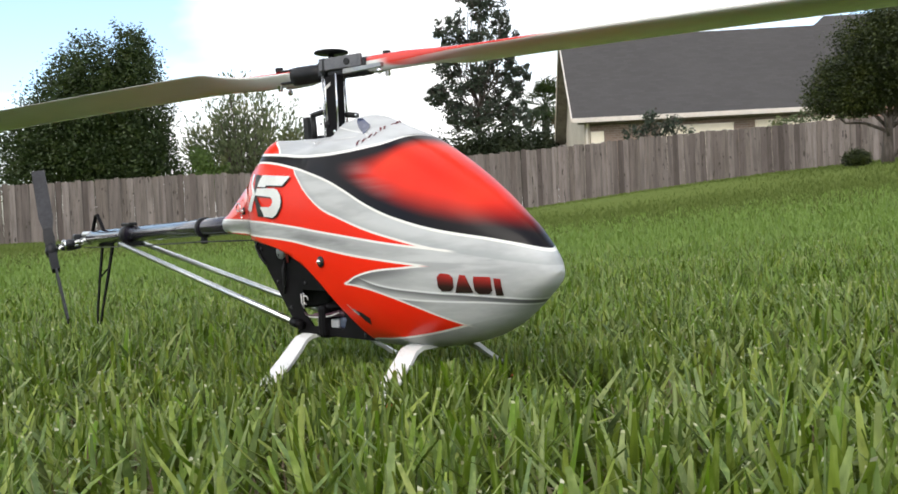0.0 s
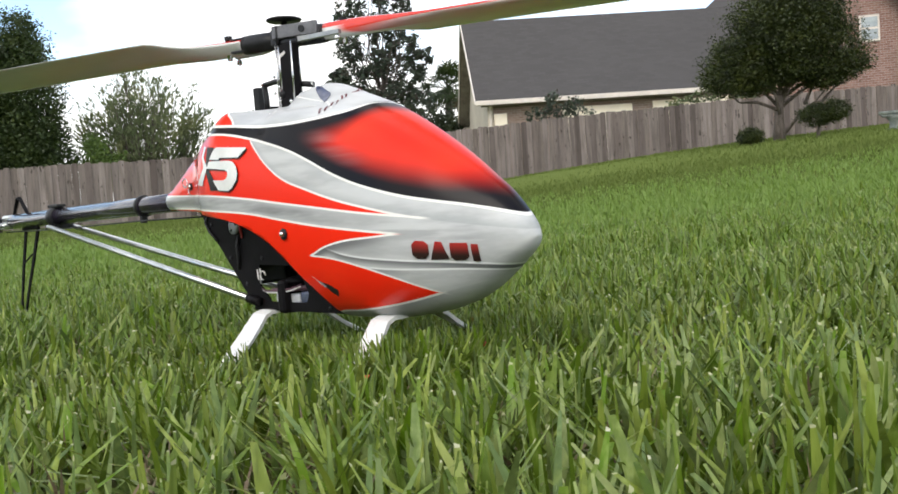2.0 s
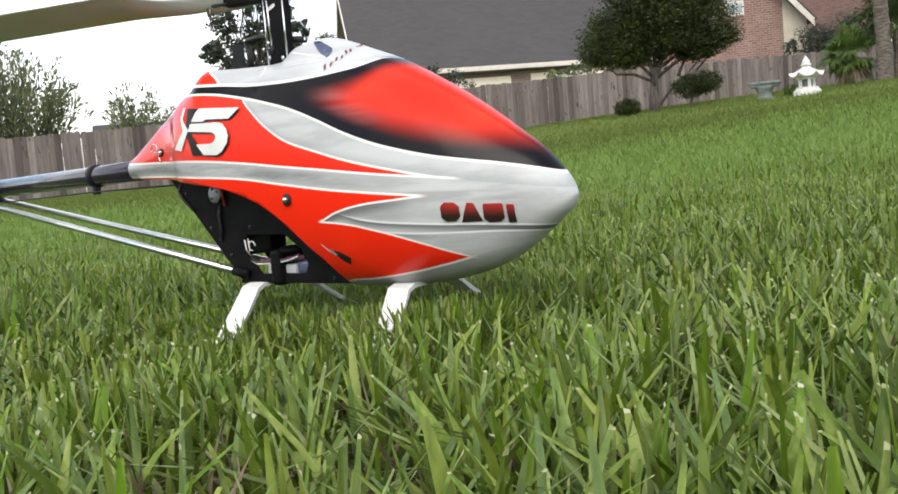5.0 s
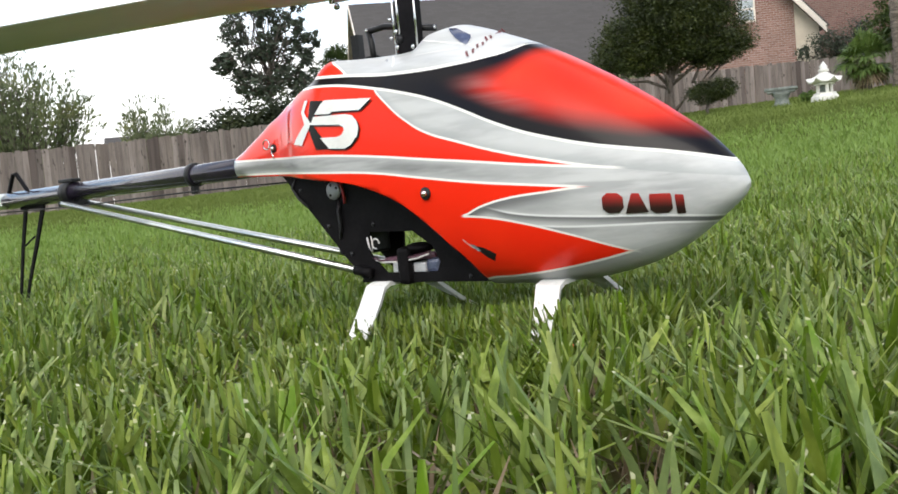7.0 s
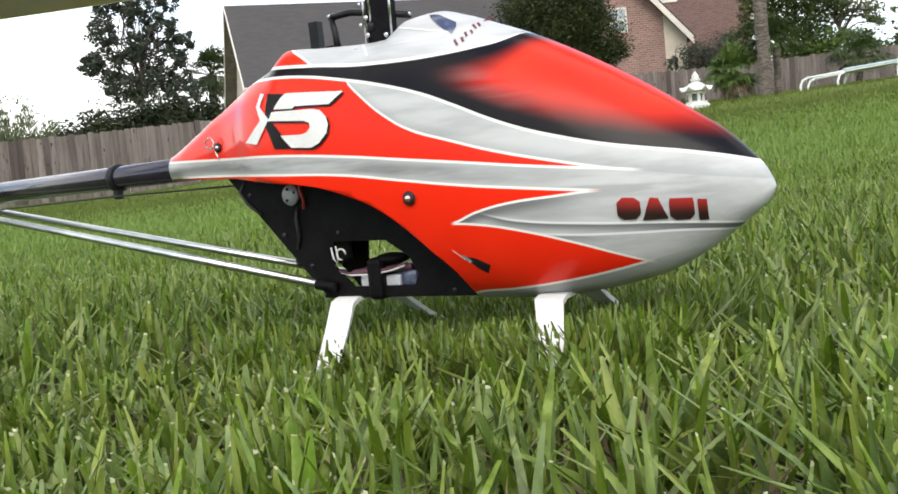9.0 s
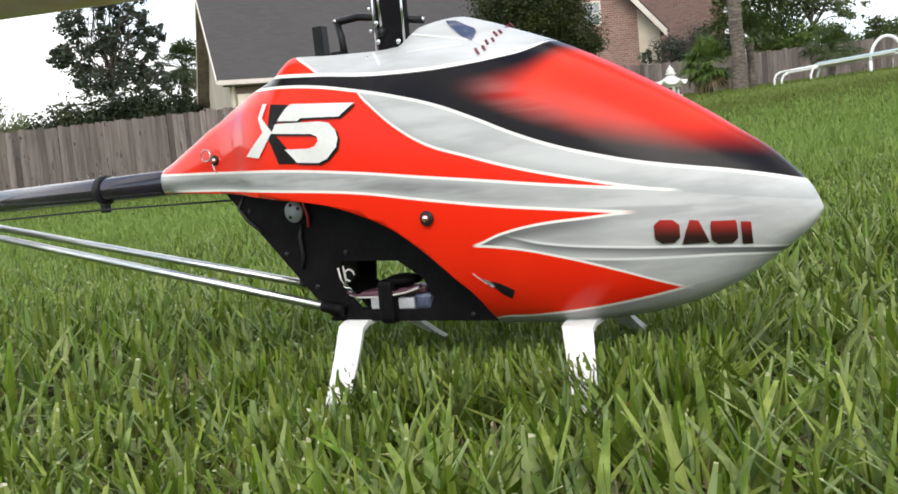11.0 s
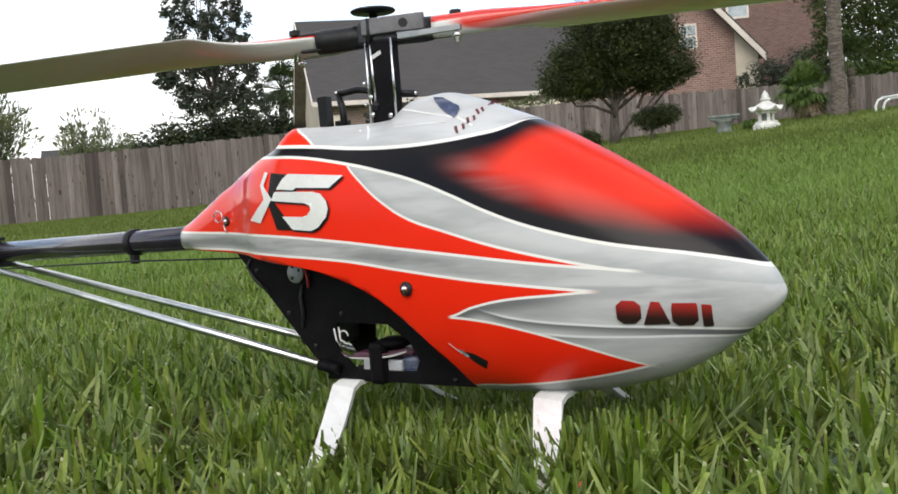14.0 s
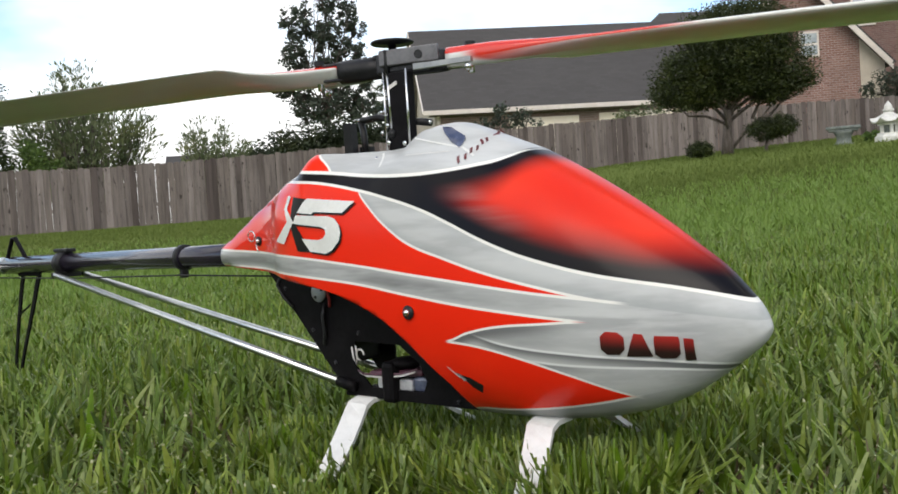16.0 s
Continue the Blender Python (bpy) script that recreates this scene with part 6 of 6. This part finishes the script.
def make_palm(base, trunk_h, r, crown_r, fans, seed, label, leaf, spiky=.024, dry=0, lean=(0, 0)):
    z = float(height(base[0], base[1]))
    root = thing("palm", pose(base[0], base[1], z), label, "palm tree")
    rng = random.Random(seed)
    bm = bmesh.new()
    rings = 44
    pts = [(math.sin(k * .3) * .006 + lean[0] * (k / rings) ** 2, math.cos(k * .37) * .006 + lean[1] * (k / rings) ** 2, trunk_h * k / rings - .1) for k in range(rings + 1)]
    tube(bm, pts, [r * (1.05 if k % 2 else .96) * (1.3 - .3 * min(1, k / 9)) for k in range(rings + 1)], 12)
    part("trunk", bm, BARK_PALM, root, "rough ringed palm trunk", False)
    o = Vector((lean[0], lean[1], trunk_h))
    for k in range(fans + dry):
        old = k >= fans
        az = rng.uniform(0, 2 * math.pi)
        el = radians(rng.uniform(-75, -35) if old else rng.uniform(-40, 85))
        d = Vector((math.cos(az) * math.cos(el), math.sin(az) * math.cos(el), math.sin(el)))
        hubp = o + d * crown_r * rng.uniform(.3, .62)
        fb = bmesh.new()
        tube(fb, [o, o.lerp(hubp, .5) + Vector((0, 0, crown_r * .03)), hubp], crown_r * .012, 5)
        side = d.cross(Vector((rng.uniform(-.3, .3), rng.uniform(-.3, .3), 1))).normalized()
        upv = side.cross(d)
        size = rng.uniform(.34, .58)
        for j in range(17):
            a = radians(-95 + 190 * j / 16 + rng.uniform(-4, 4))
            q = (d * math.cos(a) + side * math.sin(a)).normalized()
            ln = crown_r * size * rng.uniform(.8, 1.15)
            p1 = hubp + q * ln * .5 + upv * ln * .08
            p2 = hubp + q * ln - Vector((0, 0, ln * rng.uniform(.05, .5)))
            w = q.cross(upv).normalized() * crown_r * spiky
            va = [fb.verts.new(v) for v in (hubp, p1 + w, p2, p1 - w)]
            fb.faces.new(va)
        part("frond", fb, DRY if old else leaf, root, "dead brown frond" if old else "")
    return root


make_palm((5.5, 49.7), 5.4, .2, 1.75, 44, 21, "fan palm far behind the fence", LEAF_DARK, .02, 5)
make_palm((10.34, 13.5), 3.6, .112, 1.2, 22, 22, "thick-trunked palm on the lawn by the fence", LEAF_DARK, lean=(-.08, .0))
make_palm((10.24, 14.2), .5, .07, .6, 54, 23, "low bright green fan palm beside the palm trunk", LEAF_BRIGHT, .026, 9)
make_palm((10.8, 13.75), .85, .06, .6, 30, 24, "low dark fan palm behind the palm trunk", LEAF_GREEN, .026)
make_palm((12.15, 13.3), .45, .05, .66, 40, 25, "low feathery palm by the white tubes", LEAF_GREEN, .014)

# ---- garden ornaments ----


def make_lantern():
    x, y = 7.95, 12.06
    z = float(height(x, y))
    root = thing("stone_lantern", pose(x, y, z, 0, 0, 30) @ Matrix.Diagonal((.93, .93, 1.08, 1)), "pale cast-stone garden lantern with a pagoda roof on the lawn", "garden lantern")
    part("base_slab", lathe(bmesh.new(), [(.05, -.05), (.2, -.05), (.2, .05), (.175, .07), (.165, .075), (.165, .1), (.05, .1)], 6), STONE, root)
    for k in range(4):
        a = radians(45 + 90 * k)
        part("pillar", box(bmesh.new(), (.1 * math.cos(a), .1 * math.sin(a), .155), (.045, .045, .13), .006, Euler((0, 0, a)).to_matrix()), STONE, root)
    # darker stone block stands for the shade between the pillars
    part("hollow_dark_block", box(bmesh.new(), (0, 0, .155), (.11, .11, .12), .01), STONE_GREY, root, "solid dark block standing for the lantern's shaded hollow")
    part("lintel", lathe(bmesh.new(), [(.03, .2), (.15, .2), (.155, .225), (.03, .23)], 6), STONE, root)
    roof = bmesh.new()
    prof = [(.25, .232), (.252, .245), (.17, .285), (.10, .33), (.055, .365), (.02, .37)]
    rings = []
    for r, h in prof:
        ring = []
        for k in range(24):
            a = 2 * math.pi * k / 24
            tip = .5 + .5 * math.cos(6 * a)
            lift = .05 * tip ** 3 * (r / .25) ** 3
            ring.append(roof.verts.new((r * (.86 + .16 * tip) * math.cos(a), r * (.86 + .16 * tip) * math.sin(a), h + lift)))
        rings.append(ring)
    for p, q in zip(rings, rings[1:]):
        for k in range(24):
            roof.faces.new((p[k], p[(k + 1) % 24], q[(k + 1) % 24], q[k]))
    roof.faces.new(rings[0][::-1])
    roof.faces.new(rings[-1])
    part("pagoda_roof", roof, STONE, root, "flared six-sided stone roof")
    part("finial", lathe(bmesh.new(), [(.03, .36), (.075, .375), (.08, .395), (.05, .415), (.06, .43), (.045, .455), (.02, .485), (.004, .505)], 16), STONE, root, "stepped stone finial", True)


make_lantern()


def make_stone_bench():
    x, y = 8.05, 13.3
    z = float(height(x, y))
    root = thing("stone_bench", pose(x, y, z - .05, 0, 0, -33) @ Matrix.Scale(.9, 4), "grey-green stone garden bench beside the lantern", "bench")
    part("seat", box(bmesh.new(), (0, 0, .32), (.54, .26, .055), .02), STONE_GREY, root, "mossy stone slab")
    part("seat_moulding", box(bmesh.new(), (0, 0, .275), (.46, .22, .04), .014), STONE_GREY, root)
    part("pedestal", lathe(bmesh.new(), [(.16, -.05), (.165, .05), (.12, .08), (.11, .16), (.14, .22), (.17, .26)], 12), STONE_GREY, root, "stout stone pedestal", True)


make_stone_bench()
make_tree("shrub", "small bright green tuft beside the stone bench", (8.16, 12.75), (8.16, 12.75, .95), .01, [(8.16, 12.75, .93, .13, .13, .1)], 500, .05, LEAF_BRIGHT, 31, .3, category="shrub")


def make_tube_frame():
    """White bent tubes with a pale board, low on the lawn."""
    x, y = 10.06, 12.33
    z = float(height(x, y))
    root = thing("tube_frame", pose(x, y, z, 0, 0, -36), "white bent-tube garden frame with a pale blue board on the lawn", "garden frame")
    for s in (0, .35):
        for c, h in ((0, .2), (.54, .235)):
            part("end_tube", tube(bmesh.new(), [(c + s * .4, s, -.05), (c - .005 + s * .4, s, h * .45), (c + .03 + s * .4, s, h * .85), (c + .1 + s * .4, s, h)], .018, 10), TUBE_WHITE, root, "", True)
        part("long_tube", tube(bmesh.new(), [(.08 + s * .4, s, .2), (.64 + s * .4, s, .245), (1.75 + s * .4, s, .33)], .018, 10), TUBE_WHITE, root, "", True)
    part("board", box(bmesh.new(), (1.22, .17, .315), (1.2, .4, .03), .008, Euler((0, radians(-4.2), 0)).to_matrix()), PALE_BLUE, root, "pale blue board")
    part("arch_tube", tube(bmesh.new(), [(1.40 + .24 * (1 - math.cos(a * math.pi / 10)), 0, .22 + .36 * math.sin(a * math.pi / 10)) for a in range(11)], .024, 10), TUBE_WHITE, root, "white arched tube", True)
    for c in (1.40, 1.88):
        part("arch_leg", tube(bmesh.new(), [(c, 0, -.05), (c, 0, .23)], .024, 10), TUBE_WHITE, root, "", True)


make_tube_frame()


def make_lamp_post():
    x, y = 24.6, 20.6
    z = float(height(x, y))
    root = thing("street_lamp", pose(x, y, z), "grey lamp post with a pale box-shaped head beyond the fence", "street lamp")
    part("pole", tube(bmesh.new(), [(0, 0, -.1), (0, 0, 3.4)], .06, 10), GREY_METAL, root, "", True)
    part("head", box(bmesh.new(), (0, 0, 3.9), (.45, .3, .95), .03), TUBE_WHITE, root, "pale lamp head")


make_lamp_post()


def make_flower(x, y, h, r):
    root = thing("flower", pose(x, y, .0), "small red wildflower head low in the grass", "flower", group="wildflowers in the grass")
    part("stem", tube(bmesh.new(), [(0, 0, 0), (.003, .002, h * .5), (.002, 0, h - .002)], .0008, 6), LEAF_BRIGHT, root)
    for k in range(6):
        a = k * math.pi / 3
        part("petal", ball(bmesh.new(), (.002 + r * .6 * math.cos(a), r * .6 * math.sin(a), h), r * .55, 8, (1, 1, .7)), FLOWER, root)


make_flower(.055, .799, .044, .0042)
make_flower(-.045, .717, .039, .003)
